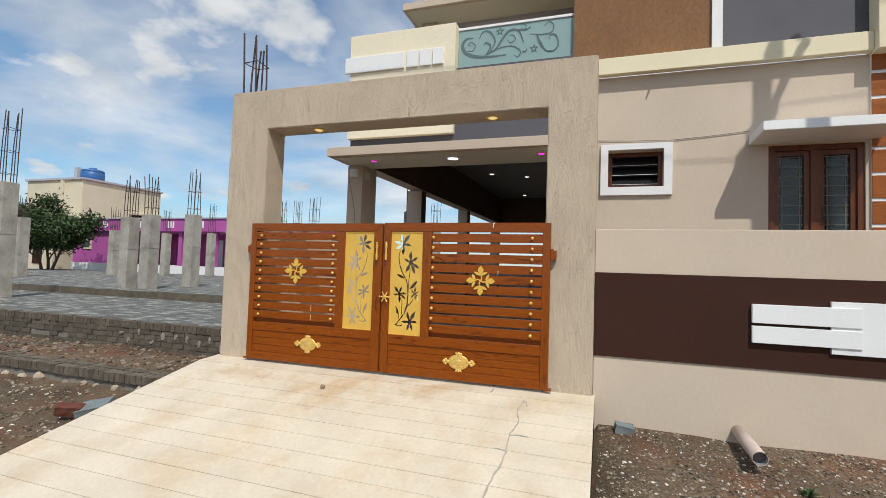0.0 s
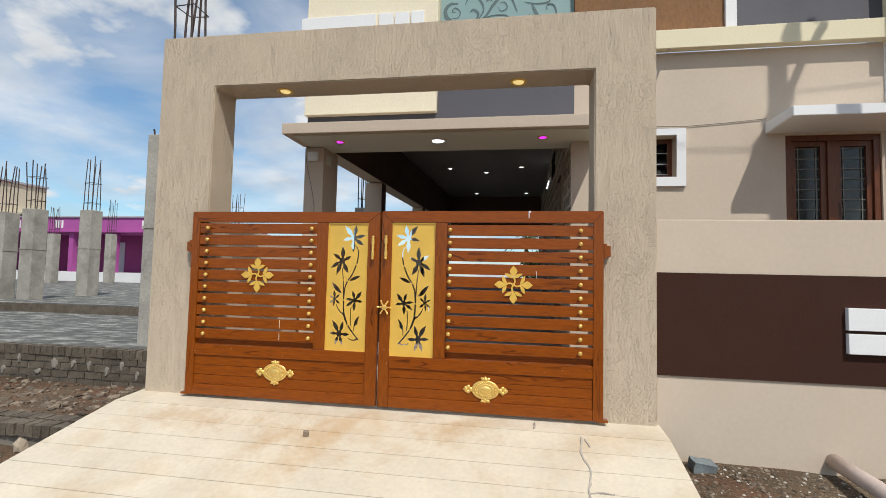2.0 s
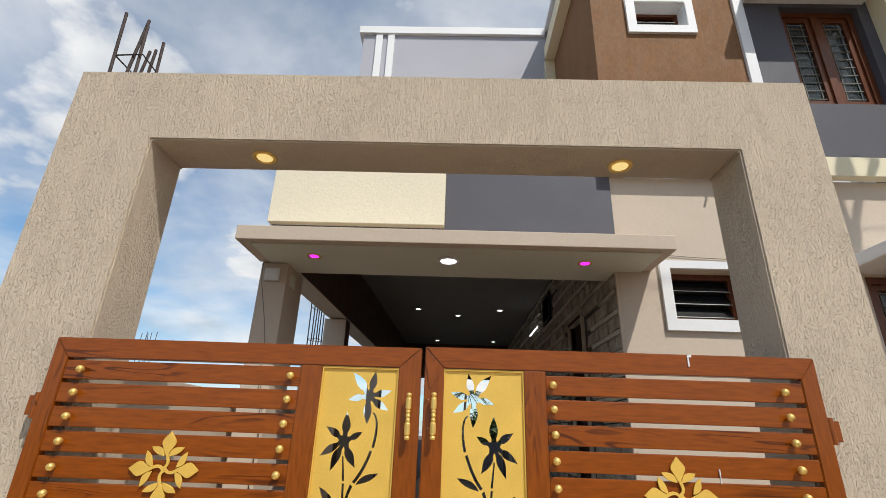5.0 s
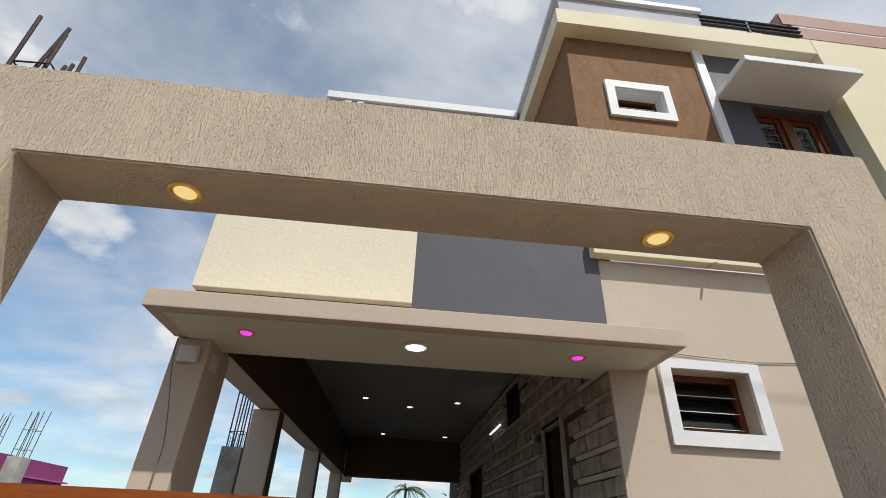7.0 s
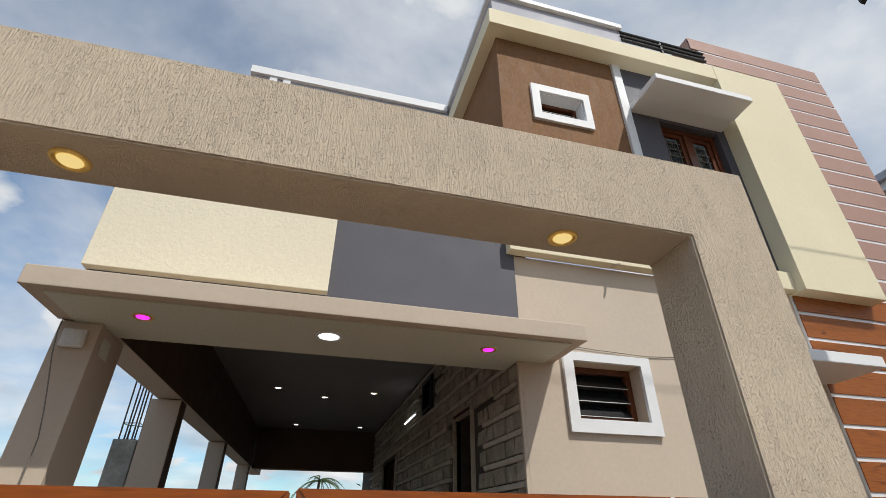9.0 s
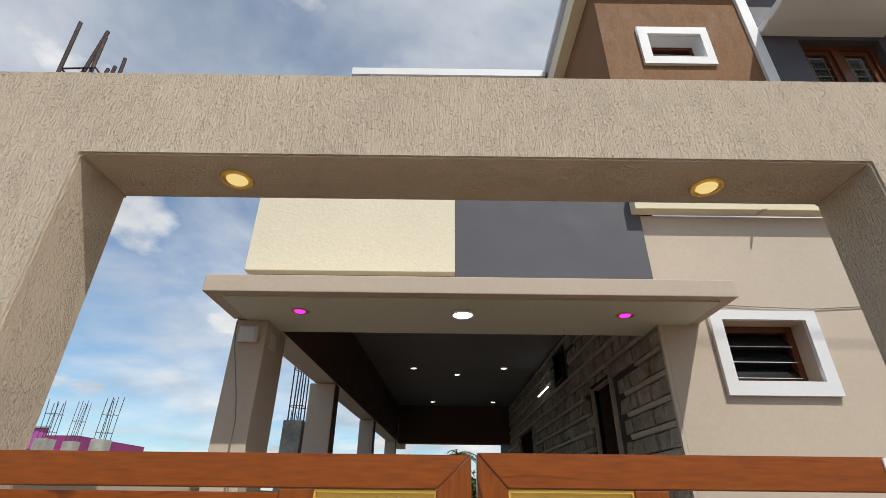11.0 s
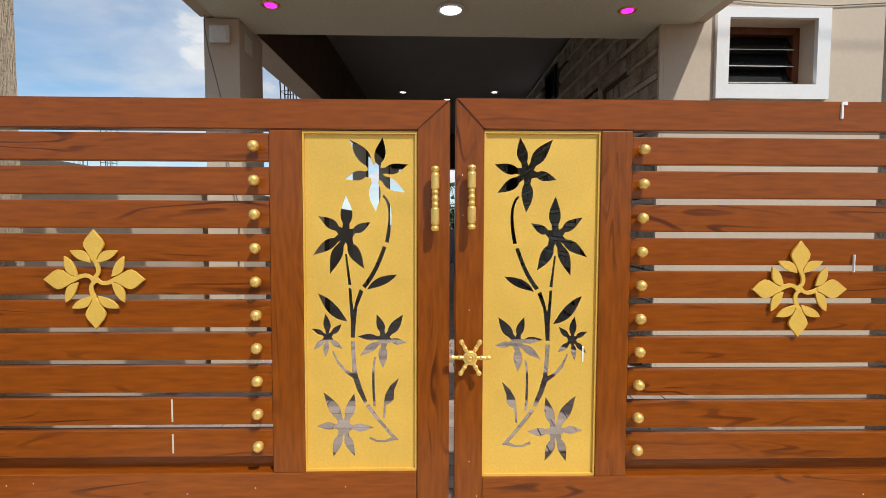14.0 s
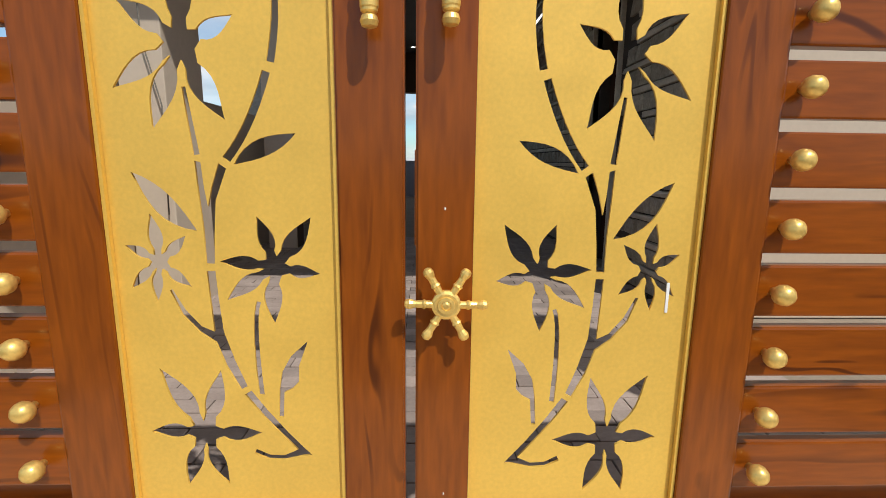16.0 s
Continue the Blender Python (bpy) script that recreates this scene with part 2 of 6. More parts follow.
M_SOFFIT = material("soffit_paint", (0.64, 0.64, 0.53), 0.7, vary=0.04, scale=1.0, bump=0.05, bump_dist=0.002)
M_FRAMEWOOD = wood_material("window_wood", (0.075, 0.020, 0.008), (0.17, 0.052, 0.018), "z", 0.8, 0.4, 0.2)
M_GATE_H = wood_material("gate_wood_across", (0.148, 0.031, 0.0022), (0.295, 0.070, 0.0032), "x", 0.8, 0.30, 0.20)
M_GATE_V = wood_material("gate_wood_upright", (0.135, 0.030, 0.0030), (0.285, 0.070, 0.0045), "z", 0.8, 0.30, 0.20)
M_PLANK = wood_material("orange_cladding", (0.22, 0.058, 0.010), (0.36, 0.112, 0.020), "x", 0.5, 0.5, 0.1)
# orange cladding with the sky's reflection put into a paler, pinkish colour
M_SHEENCLAD = material("sky_sheen_cladding", (0.40, 0.24, 0.195), 0.7, vary=0.06, scale=1.5, bump=0.1, random=0.04)
M_OLIVECLAD = material("olive_brown_cladding", (0.27, 0.21, 0.145), 0.75, vary=0.06, scale=1.5, bump=0.1, random=0.05)
M_GOLD = material("gold_enamel", (0.78, 0.485, 0.090), 0.45, metal=0.25, vary=0.06, scale=6, grain=150, grain_amt=0.05, bump=0.1, bump_scale=160, bump_dist=0.001)
M_BRASS = material("gold_paint_metal", (0.82, 0.55, 0.16), 0.36, metal=0.6, vary=0.10, scale=25, grain=200, grain_amt=0.08, bump=0.12, bump_scale=220, bump_dist=0.001)
M_TILE = material("cream_ramp_cement", (0.62, 0.545, 0.43), 0.55, vary=0.07, scale=2.6, grain=35, grain_amt=0.05, bump=0.15, bump_scale=50, bump_dist=0.003, stain=(0.50, 0.36, 0.21), stain_amt=0.5, random=0.02)
def add_rust(m, spots, color, amount):
    """Rusty water stains with ragged rims round a few spots (x, y, reach)."""
    n, l = m.node_tree.nodes, m.node_tree.links
    b = n["Principled BSDF"]
    src = b.inputs["Base Color"].links[0].from_socket
    geo = n.new("ShaderNodeNewGeometry")
    t = n.new("ShaderNodeTexNoise")
    t.inputs["Scale"].default_value, t.inputs["Detail"].default_value, t.inputs["Roughness"].default_value = 4.5, 9.0, 0.68
    l.new(geo.outputs["Position"], t.inputs["Vector"])
    for x, y, reach in spots:
        mp = n.new("ShaderNodeMapping")
        mp.inputs["Location"].default_value = (-x / reach, -y / (reach * 0.55), 0)
        mp.inputs["Scale"].default_value = (1 / reach, 1 / (reach * 0.55), 0)
        l.new(geo.outputs["Position"], mp.inputs["Vector"])
        ln = n.new("ShaderNodeVectorMath"); ln.operation = "LENGTH"
        l.new(mp.outputs[0], ln.inputs[0])
        sub = n.new("ShaderNodeMath"); sub.operation = "MULTIPLY_ADD"; sub.inputs[1].default_value = -0.24
        l.new(ln.outputs["Value"], sub.inputs[0]); l.new(t.outputs["Fac"], sub.inputs[2])
        f = n.new("ShaderNodeMapRange")
        f.inputs["From Min"].default_value, f.inputs["From Max"].default_value, f.inputs["To Max"].default_value = 0.28, 0.58, amount
        l.new(sub.outputs[0], f.inputs["Value"])
        mx = n.new("ShaderNodeMix"); mx.data_type = "RGBA"
        l.new(f.outputs[0], mx.inputs["Factor"]); l.new(src, mx.inputs["A"])
        mx.inputs["B"].default_value = (*color, 1)
        src = mx.outputs["Result"]
    l.new(src, b.inputs["Base Color"])


add_rust(M_TILE, ((-0.25, -0.35, 0.75), (-1.35, -0.30, 0.45), (0.55, -0.25, 0.35)), (0.42, 0.25, 0.105), 0.62)
M_JOINT = material("ramp_joint", (0.30, 0.24, 0.17), 0.9, vary=0.2, scale=6, bump=0.2, stain=(0.075, 0.055, 0.038), stain_amt=1.0)
M_GROUT = material("ramp_mortar", (0.26, 0.21, 0.16), 0.9, vary=0.15, scale=6, bump=0.2)
M_DIRT = material("red_dirt", (0.115, 0.084, 0.056), 0.95, vary=0.35, scale=1.6, grain=60, grain_amt=0.4, bump=1.0, bump_scale=34, bump_dist=0.02, stain=(0.150, 0.066, 0.036), stain_amt=0.7, spec=0.2)
M_RUBBLE = material("rubble_stone", (0.165, 0.13, 0.098), 0.9, vary=0.25, scale=9, bump=0.4, bump_scale=60, island=0.55, spec=0.25)
M_CONC = material("raw_concrete", (0.36, 0.34, 0.30), 0.92, vary=0.22, scale=2.2, grain=30, grain_amt=0.12, bump=0.5, bump_scale=28, bump_dist=0.006, stain=(0.19, 0.17, 0.145), stain_amt=0.6, spec=0.25)
M_SLAB = material("weathered_slab", (0.105, 0.107, 0.100), 0.9, vary=0.35, scale=8, grain=22, grain_amt=0.3, bump=0.5, bump_scale=22, bump_dist=0.01, stretch=(0.4, 1, 1), stain=(0.44, 0.43, 0.40), stain_amt=0.8, spec=0.25)
M_BRICKGREY = material("weathered_brick", (0.118, 0.098, 0.075), 0.92, vary=0.25, scale=5, grain=40, grain_amt=0.2, bump=0.5, bump_scale=45, bump_dist=0.006, random=0.2, spec=0.25)
M_MORTAR = material("old_mortar", (0.19, 0.168, 0.14), 0.95, vary=0.25, scale=6, bump=0.5, bump_scale=40, bump_dist=0.008)
M_REBAR = material("rusty_rebar", (0.075, 0.055, 0.05), 0.8, metal=0.3, vary=0.3, scale=20, bump=0.2)
M_PURPLE = material("purple_paint", (0.40, 0.085, 0.32), 0.7, vary=0.08, scale=0.8, bump=0.08)
# same purple with the porch shade put into the colour
M_PURPLESHADE = material("purple_painted_shade", (0.24, 0.035, 0.15), 0.7, vary=0.08, scale=0.8, bump=0.08)
M_CREAMFAR = material("far_cream_paint", (0.62, 0.56, 0.42), 0.8, vary=0.07, scale=0.5, bump=0.05)
M_BLUETANK = material("blue_plastic", (0.03, 0.12, 0.33), 0.45, vary=0.05, scale=2, bump=0.05)
M_PVC = material("pinkish_pvc", (0.52, 0.42, 0.37), 0.5, vary=0.06, scale=4, grain=30, grain_amt=0.06, bump=0.05, stain=(0.42, 0.31, 0.24), stain_amt=0.4)
M_PVCIN = material("grey_pvc_inside", (0.16, 0.165, 0.17), 0.6, vary=0.06, scale=4, bump=0.05)
M_BARK = material("bark", (0.10, 0.075, 0.055), 0.9, vary=0.25, scale=5, bump=0.6, bump_scale=30, bump_dist=0.01, stretch=(1, 1, 0.3))
M_LEAF = material("leaf_green", (0.036, 0.068, 0.016), 0.6, vary=0.25, scale=1.5, bump=0, island=0.4)
M_BLACK = material("dark_metal", (0.025, 0.025, 0.028), 0.5, metal=0.5, vary=0.1, scale=5, bump=0.05)
M_STONETHIN = material("pale_stone_course", (0.46, 0.41, 0.34), 0.8, vary=0.12, scale=7, grain=45, grain_amt=0.1, bump=0.3, bump_scale=34, bump_dist=0.006, random=0.08, spec=0.25)
M_STONE = material("split_stone", (0.34, 0.295, 0.235), 0.85, vary=0.25, scale=7, grain=45, grain_amt=0.2, bump=0.6, bump_scale=30, bump_dist=0.012, random=0.2, spec=0.25)
M_STONEGAP = material("stone_joint", (0.06, 0.048, 0.04), 0.95, vary=0.2, scale=8, bump=0.3)
M_PAVER = material("paver", (0.30, 0.24, 0.21), 0.85, vary=0.2, scale=5, bump=0.4, bump_scale=50, random=0.25)
M_PLASTIC = material("white_plastic", (0.75, 0.74, 0.72), 0.4, vary=0.02, scale=5, bump=0.02)
M_CABLE = material("grey_cable", (0.20, 0.18, 0.15), 0.6, vary=0.1, scale=10, bump=0)
# near-black colour for sheets that stand in for unlit rooms
M_ROOMSHADE = material("interior_shade", (0.03, 0.028, 0.026), 0.9, vary=0.1, scale=2, bump=0)
M_LAMPWARM = glow("warm_lamp", (1.0, 0.74, 0.27), 0.85)
M_LAMPWHITE = glow("white_lamp", (0.92, 0.97, 1.0), 2.6)
M_LAMPPINK = glow("pink_lamp", (0.88, 0.03, 1.0), 1.3)


def glass_material(name, color, rough=0.05, alpha=0.0):
    m = bpy.data.materials.new(name)
    m.use_nodes = True
    n, l = m.node_tree.nodes, m.node_tree.links
    b = n["Principled BSDF"]
    b.inputs["Base Color"].default_value = (*color, 1)
    b.inputs["Roughness"].default_value = rough
    b.inputs["Transmission Weight"].default_value = 1.0 - alpha
    b.inputs["IOR"].default_value = 1.45
    return m


M_DARKGLASS = glass_material("tinted_pane", (0.10, 0.13, 0.14), 0.08, 0.3)
M_LOUVRE = glass_material("smoked_louvre_glass", (0.012, 0.013, 0.014), 0.22, 0.95)
M_FROST = glass_material("frosted_green_pane", (0.34, 0.50, 0.49), 0.35, 0.75)
M_ETCH = material("dark_etching", (0.10, 0.15, 0.155), 0.5, vary=0.05, scale=3, bump=0)


# ---- builders ----
def box(bm, x0, x1, y0, y1, z0, z1, bevel=0.0):
    vs = [bm.verts.new((x, y, z)) for x in (x0, x1) for y in (y0, y1) for z in (z0, z1)]
    fs = [bm.faces.new([vs[i] for i in q]) for q in ((0, 1, 3, 2), (4, 6, 7, 5), (0, 4, 5, 1), (2, 3, 7, 6), (0, 2, 6, 4), (1, 5, 7, 3))]
    if bevel:
        es = list({e for f in fs for e in f.edges})
        bmesh.ops.bevel(bm, geom=es, offset=bevel, segments=2, affect="EDGES", profile=0.6)
    return vs


def mesh_of(bm, name, mat, smooth=False):
    me = bpy.data.meshes.new(name)
    bmesh.ops.recalc_face_normals(bm, faces=bm.faces)
    bm.to_mesh(me)
    bm.free()
    if mat:
        me.materials.append(mat)
    if smooth:
        for p in me.polygons:
            p.use_smooth = True
    return me


def thing(name, label, category, at=(0, 0, 0), group="", kind=""):
    return tagged_at(new(name), at, label, category, group, kind)


def tagged_at(ob, at, label, category, group="", kind=""):
    ob.location = at
    ob.empty_display_size = 0.1 if ob.type == "EMPTY" else ob.empty_display_size
    return tagged(ob, label, category, group, kind)


def part(name, bm, mat, parent, label="", smooth=False):
    ob = new(name, mesh_of(bm, name, mat, smooth))
    ob.parent = parent
    return tagged(ob, label) if label else ob


def solo(name, bm, mat, label, category, group="", kind="", smooth=False):
    return tagged(new(name, mesh_of(bm, name, mat, smooth)), label, category, group, kind)


def bx(*a, bevel=0.0):
    bm = bmesh.new()
    box(bm, *a, bevel=bevel)
    return bm


def tube(bm, pts, r, sides=8, r_end=None):
    """A round bar along a line of points."""
    pts = [Vector(p) for p in pts]
    rings = []
    for i, p in enumerate(pts):
        d = (pts[min(i + 1, len(pts) - 1)] - pts[max(i - 1, 0)]).normalized()
        a = d.orthogonal().normalized() if abs(d.z) > 0.9 else d.cross(Vector((0, 0, 1))).normalized()
        b = d.cross(a)
        rr = r if r_end is None else r + (r_end - r) * i / max(len(pts) - 1, 1)
        rings.append([bm.verts.new(p + rr * (math.cos(k * math.tau / sides) * a + math.sin(k * math.tau / sides) * b)) for k in range(sides)])
    for u, v in zip(rings, rings[1:]):
        for k in range(sides):
            bm.faces.new((u[k], u[(k + 1) % sides], v[(k + 1) % sides], v[k]))
    bm.faces.new(rings[0][::-1]); bm.faces.new(rings[-1])


def lathe(bm, profile, m=Matrix(), sides=16):
    """A turned body: profile rows of (radius, height) along local z."""
    rings = []
    for r, h in profile:
        rings.append([bm.verts.new(m @ Vector((max(r, 1e-4) * math.cos(k * math.tau / sides), max(r, 1e-4) * math.sin(k * math.tau / sides), h))) for k in range(sides)])
    for u, v in zip(rings, rings[1:]):
        for k in range(sides):
            bm.faces.new((u[k], u[(k + 1) % sides], v[(k + 1) % sides], v[k]))
    bm.faces.new(rings[0][::-1]); bm.faces.new(rings[-1])


def wall_y(bm, x0, x1, z0, z1, y0, y1, holes=()):
    """A wall facing y with rectangular openings (x0, x1, z0, z1)."""
    xs = sorted({x0, x1, *[h[0] for h in holes], *[h[1] for h in holes]})
    for a, b in zip(xs, xs[1:]):
        cuts = sorted([(h[2], h[3]) for h in holes if h[0] <= a and h[1] >= b])
        z = z0
        for c, d in cuts:
            if c > z:
                box(bm, a, b, y0, y1, z, c)
            z = d
        if z < z1:
            box(bm, a, b, y0, y1, z, z1)
    bmesh.ops.remove_doubles(bm, verts=bm.verts, dist=1e-5)


def wall_x(bm, y0, y1, z0, z1, x0, x1, holes=()):
    wall_y(bm, y0, y1, z0, z1, x0, x1, holes)
    bmesh.ops.transform(bm, matrix=Matrix(((0, 1, 0, 0), (1, 0, 0, 0), (0, 0, 1, 0), (0, 0, 0, 1))), verts=bm.verts)
    bmesh.ops.reverse_faces(bm, faces=bm.faces)


# ---- ground ----
RAMP_SLOPE, RAMP_END = 0.245, -2.25
ROAD_Z = RAMP_SLOPE * RAMP_END


def ground_height(x, y):
    n = noise.noise((x * 0.9, y * 0.9, 0.3)) * 0.05 + noise.noise((x * 3.1, y * 3.1, 1.7)) * 0.018
    if x > 1.9:
        k = min(max((y + 2.2) / 2.2, 0), 1)
        base = ROAD_Z * (1 - k) - 0.255 * k
        return base + n * 0.7
    k = min(max((y - 0.12) / 0.3, 0), 1)
    near = -0.63 + 0.21 * k if x > -18 else -0.5
    if y > 1.7:
        near = -0.6
    return near + (n if y > -3.5 else n * 0.25)


gx = sorted({*[-400, -200, -100, -60, -40, -28, -20, -16, -14], *[round(-12 + 0.25 * i, 3) for i in range(97)], 14, 18, 24, 40, 80, 200, 400})
gy = sorted({*[-400, -200, -80, -40, -20, -14, -10, -8], *[round(-6 + 0.2 * i, 3) for i in range(46)], 4, 6, 8, 12, 18, 26, 40, 80, 150, 300, 600})
bm = bmesh.new()
gv = [[bm.verts.new((x, y, ground_height(x, y))) for y in gy] for x in gx]
for i in range(len(gx) - 1):
    for j in range(len(gy) - 1):
        bm.faces.new((gv[i][j], gv[i + 1][j], gv[i + 1][j + 1], gv[i][j + 1]))
solo("ground", bm, M_DIRT, "reddish brown dirt ground with rubble", "ground", kind="structure", smooth=True)

# ---- entrance ramp ----
ramp = thing("ramp", "cream cement driveway ramp with scored lines and rusty stains", "ramp", kind="structure")


def ramp_strip(y0, y1, top, thick):
    """A strip of the ramp between two scored lines, between y1 (far) and y0 (near)."""
    bm = bmesh.new()
    rows = []
    for y in (y0, y1):
        z = RAMP_SLOPE * min(y + 0.02, 0) + top
        xl, xr = -2.02 + 0.05 * min(y, 0), 1.968
        rows.append([bm.verts.new(p) for p in ((xl, y, z), (xr, y, z), (xr, y, z - thick), (xl, y, z - thick))])
    for k in range(4):
        bm.faces.new((rows[0][k], rows[0][(k + 1) % 4], rows[1][(k + 1) % 4], rows[1][k]))
    bm.faces.new(rows[0][::-1]); bm.faces.new(rows[1])
    return bm


part("bed", ramp_strip(RAMP_END, 0.32, -0.0105, 0.5), M_JOINT, ramp, "mortar bed of the ramp")
part("threshold", ramp_strip(-0.165, 0.32, -0.004, 0.30), M_TILE, ramp, "smooth cement threshold")
Y = -0.1685
while Y > RAMP_END + 0.05:
    d = 0.175 + random.uniform(-0.012, 0.012)
    part("cement_strip", ramp_strip(max(Y - d, RAMP_END), Y, -0.004 - random.uniform(0, 0.0015), 0.30), M_TILE, ramp)
    Y -= d + 0.0048

# ---- gate portal ----
portal = thing("gate_portal", "tan rough plastered gate arch with flat lintel", "gateway", kind="structure")
PY0, PY1, PX0, PX1, OX0, OX1, OZ, PZ = 0.07, 0.37, -1.985, 1.95, -1.486, 1.53, 2.48, 2.915


def portal_frame():
    bm = bmesh.new()
    pts = [(PX0, -0.6), (PX0, PZ), (PX1, PZ), (PX1, -0.6), (OX1, -0.6), (OX1, OZ), (OX0, OZ), (OX0, -0.6)]
    f = [bm.verts.new((x, PY0, z)) for x, z in pts]
    b = [bm.verts.new((x, PY1, z)) for x, z in pts]
    for vs in (f, b):
        for q in ((0, 1, 6, 7), (1, 2, 5, 6), (2, 3, 4, 5)):
            bm.faces.new([vs[i] for i in q])
    for i in range(8):
        bm.faces.new((f[i], f[(i + 1) % 8], b[(i + 1) % 8], b[i]))
    bmesh.ops.recalc_face_normals(bm, faces=bm.faces)
    es = [e for e in bm.edges if len(e.link_faces) == 2 and e.calc_face_angle() > 0.5]
    bmesh.ops.bevel(bm, geom=es, offset=0.008, segments=2, affect="EDGES")
    return bm


part("frame", portal_frame(), M_RUSTIC, portal)

# ---- compound wall ----
wall_c = thing("wall_compound", "tan painted compound wall with dark brown panel", "wall", kind="structure")
part("wall_body", bx(1.952, 9.0, 0.10, 0.25, -0.7, 1.392, bevel=0.006), M_TAN, wall_c)
part("brown_panel", bx(1.953, 9.0, 0.088, 0.104, 0.32, 1.023), M_DARKBROWN, wall_c, "dark brown painted band")
part("deco_bar", bx(3.11, 3.80, 0.055, 0.088, 0.672, 0.815, bevel=0.003), M_WHITE, wall_c, "white raised bar")
part("deco_bar", bx(3.11, 3.80, 0.055, 0.088, 0.521, 0.650, bevel=0.003), M_WHITE, wall_c, "white raised bar")
part("deco_bar", bx(3.618, 5.2, 0.066, 0.0885, 0.474, 0.859, bevel=0.003), M_WHITE, wall_c, "white raised plaque")

# ---- yard floor ----
yard = thing("pavement", "yard paving behind the gate", "pavement", kind="structure")
part("bed", bx(-1.9, 9.0, 0.372, 13.0, -0.65, -0.030), M_GROUT, yard)

# ---- house, ground floor ----
WY = 2.14
wall_f = thing("wall_front", "tan painted front wall of the house", "wall", kind="structure")
bm = bmesh.new()
wall_y(bm, 1.60, 9.0, -0.02, 3.52, WY, WY + 0.23, [(2.055, 2.70, 2.107, 2.577), (3.80, 4.708, 1.05, 2.552)])
part("wall_body", bm, M_TAN, wall_f)


def skew(y):
    """The inner line of the porch's open side, which leans in towards the back."""
    return -1.43 + 0.034 * (y - WY)


# canopy over the porch mouth
canopy = thing("porch_canopy", "tan painted concrete canopy slab over the porch", "canopy", kind="structure")
bm = bmesh.new()
box(bm, -1.71, 1.895, 1.59, 2.16, 2.548, 2.672, bevel=0.006)
part("slab", bm, M_TAN, canopy)
part("soffit", bx(-1.60, 1.80, 1.66, 2.42, 2.535, 2.549), M_SOFFIT, canopy)

# open side: posts and the beam along them
POSTS = [2.14, 4.40, 7.35, 10.6]
for i, y in enumerate(POSTS):
    x = skew(y)
    w = 0.30 if i == 1 else 0.25
    post = thing("porch_post", "square tan painted porch column", "column", (x - w, y, -0.012), group="porch columns", kind="structure")
    part("shaft", bx(0, w - 0.004 if i else w, 0, 0.24 if i else 0.46, 0, 2.5455, bevel=0.006), M_TAN, post)
    if i:
        part("inner_face", bx(w - 0.004, w + 0.004, 0.012, 0.24, 0, 2.5455), M_PORCHBROWN, post, "brown painted inner face")
beam = thing("porch_beam", "brown painted beam along the porch columns", "beam", kind="structure")
bm = bmesh.new()
for y0, y1 in ((WY, 13.0),):
    vs = []
    for y in (y0 + 0.03, y1):
        x = skew(y)
        vs.append([bm.verts.new(p) for p in ((x - 0.25, y, 2.55), (x, y, 2.55), (x, y, 3.36), (x - 0.25, y, 3.36))])
    for k in range(4):
        bm.faces.new((vs[0][k], vs[0][(k + 1) % 4], vs[1][(k + 1) % 4], vs[1][k]))
    bm.faces.new(vs[0][::-1]); bm.faces.new(vs[1])
part("beam_body", bm, M_PORCHBROWN, beam)
bm = bmesh.new()
q = [bm.verts.new(p) for p in ((skew(WY) - 0.25, WY + 0.03, 2.546), (skew(WY) - 0.002, WY + 0.03, 2.546), (skew(13) - 0.002, 13, 2.546), (skew(13) - 0.25, 13, 2.546))]
t = [bm.verts.new(v.co + Vector((0, 0, 0.0035))) for v in q]
bm.faces.new(q); bm.faces.new(t[::-1])
for k in range(4):
    bm.faces.new((q[k], q[(k + 1) % 4], t[(k + 1) % 4], t[k]))
part("beam_soffit", bm, M_TAN, beam, "tan painted underside")
solo("ceiling", bx(-1.62, 1.78, 2.31, 13.0, 3.362, 3.50), M_CEIL, "dark grey painted porch ceiling", "ceiling", kind="structure")
solo("back_beam", bx(-1.10, 1.6, 10.8, 11.1, 2.50, 3.361), M_PORCHBROWN, "brown beam across the far end of the porch", "beam", kind="structure")

# balcony parapet over the canopy
balcony = thing("balcony_parapet", "cream and slate grey balcony parapet with white bars", "parapet", kind="structure")
part("grey_base", bx(-1.65, 1.60, 2.12, 2.30, 2.672, 3.86), M_GREY, balcony, "slate grey painted panel")
part("cream_panel", bx(-1.665, 0.0, 2.04, 2.22, 2.915, 4.485, bevel=0.006), M_CREAM_ROUGH, balcony, "cream rough plaster panel")
for a, b in ((-1.73, -0.77), (-0.726, -0.55), (-0.524, -0.352), (-0.326, -0.166)):
    part("white_bar", bx(a, b, 2.012, 2.041, 3.906, 4.142, bevel=0.004), M_WHITE, balcony, "white raised bar")
solo("balcony_floor", bx(-1.62, 1.6, 2.31, 4.4, 3.502, 3.60), M_TAN, "balcony floor slab", "floor", kind="structure")

# ---- upper floor ----
upper = thing("wall_upper", "brown, slate grey and cream upper storey wall", "wall", kind="structure")
bm = bmesh.new()
wall_y(bm, 1.60, 3.20, 3.73, 6.87, 2.12, 2.35, [(2.085, 2.66, 5.46, 5.815)])
part("brown_wall", bm, M_BROWN, upper, "brown textured wall")
part("brown_side", bx(1.60, 1.83, 2.352, 4.6, 3.60, 6.87), M_BROWN, upper, "brown textured side wall")
part("white_strip", bx(3.203, 3.315, 2.085, 2.34, 3.732, 6.87), M_WHITE, upper, "white upright strip")
bm = bmesh.new()
wall_y(bm, 3.318, 4.858, 3.73, 6.87, 2.13, 2.34, [(3.74, 4.62, 4.45, 5.80)])
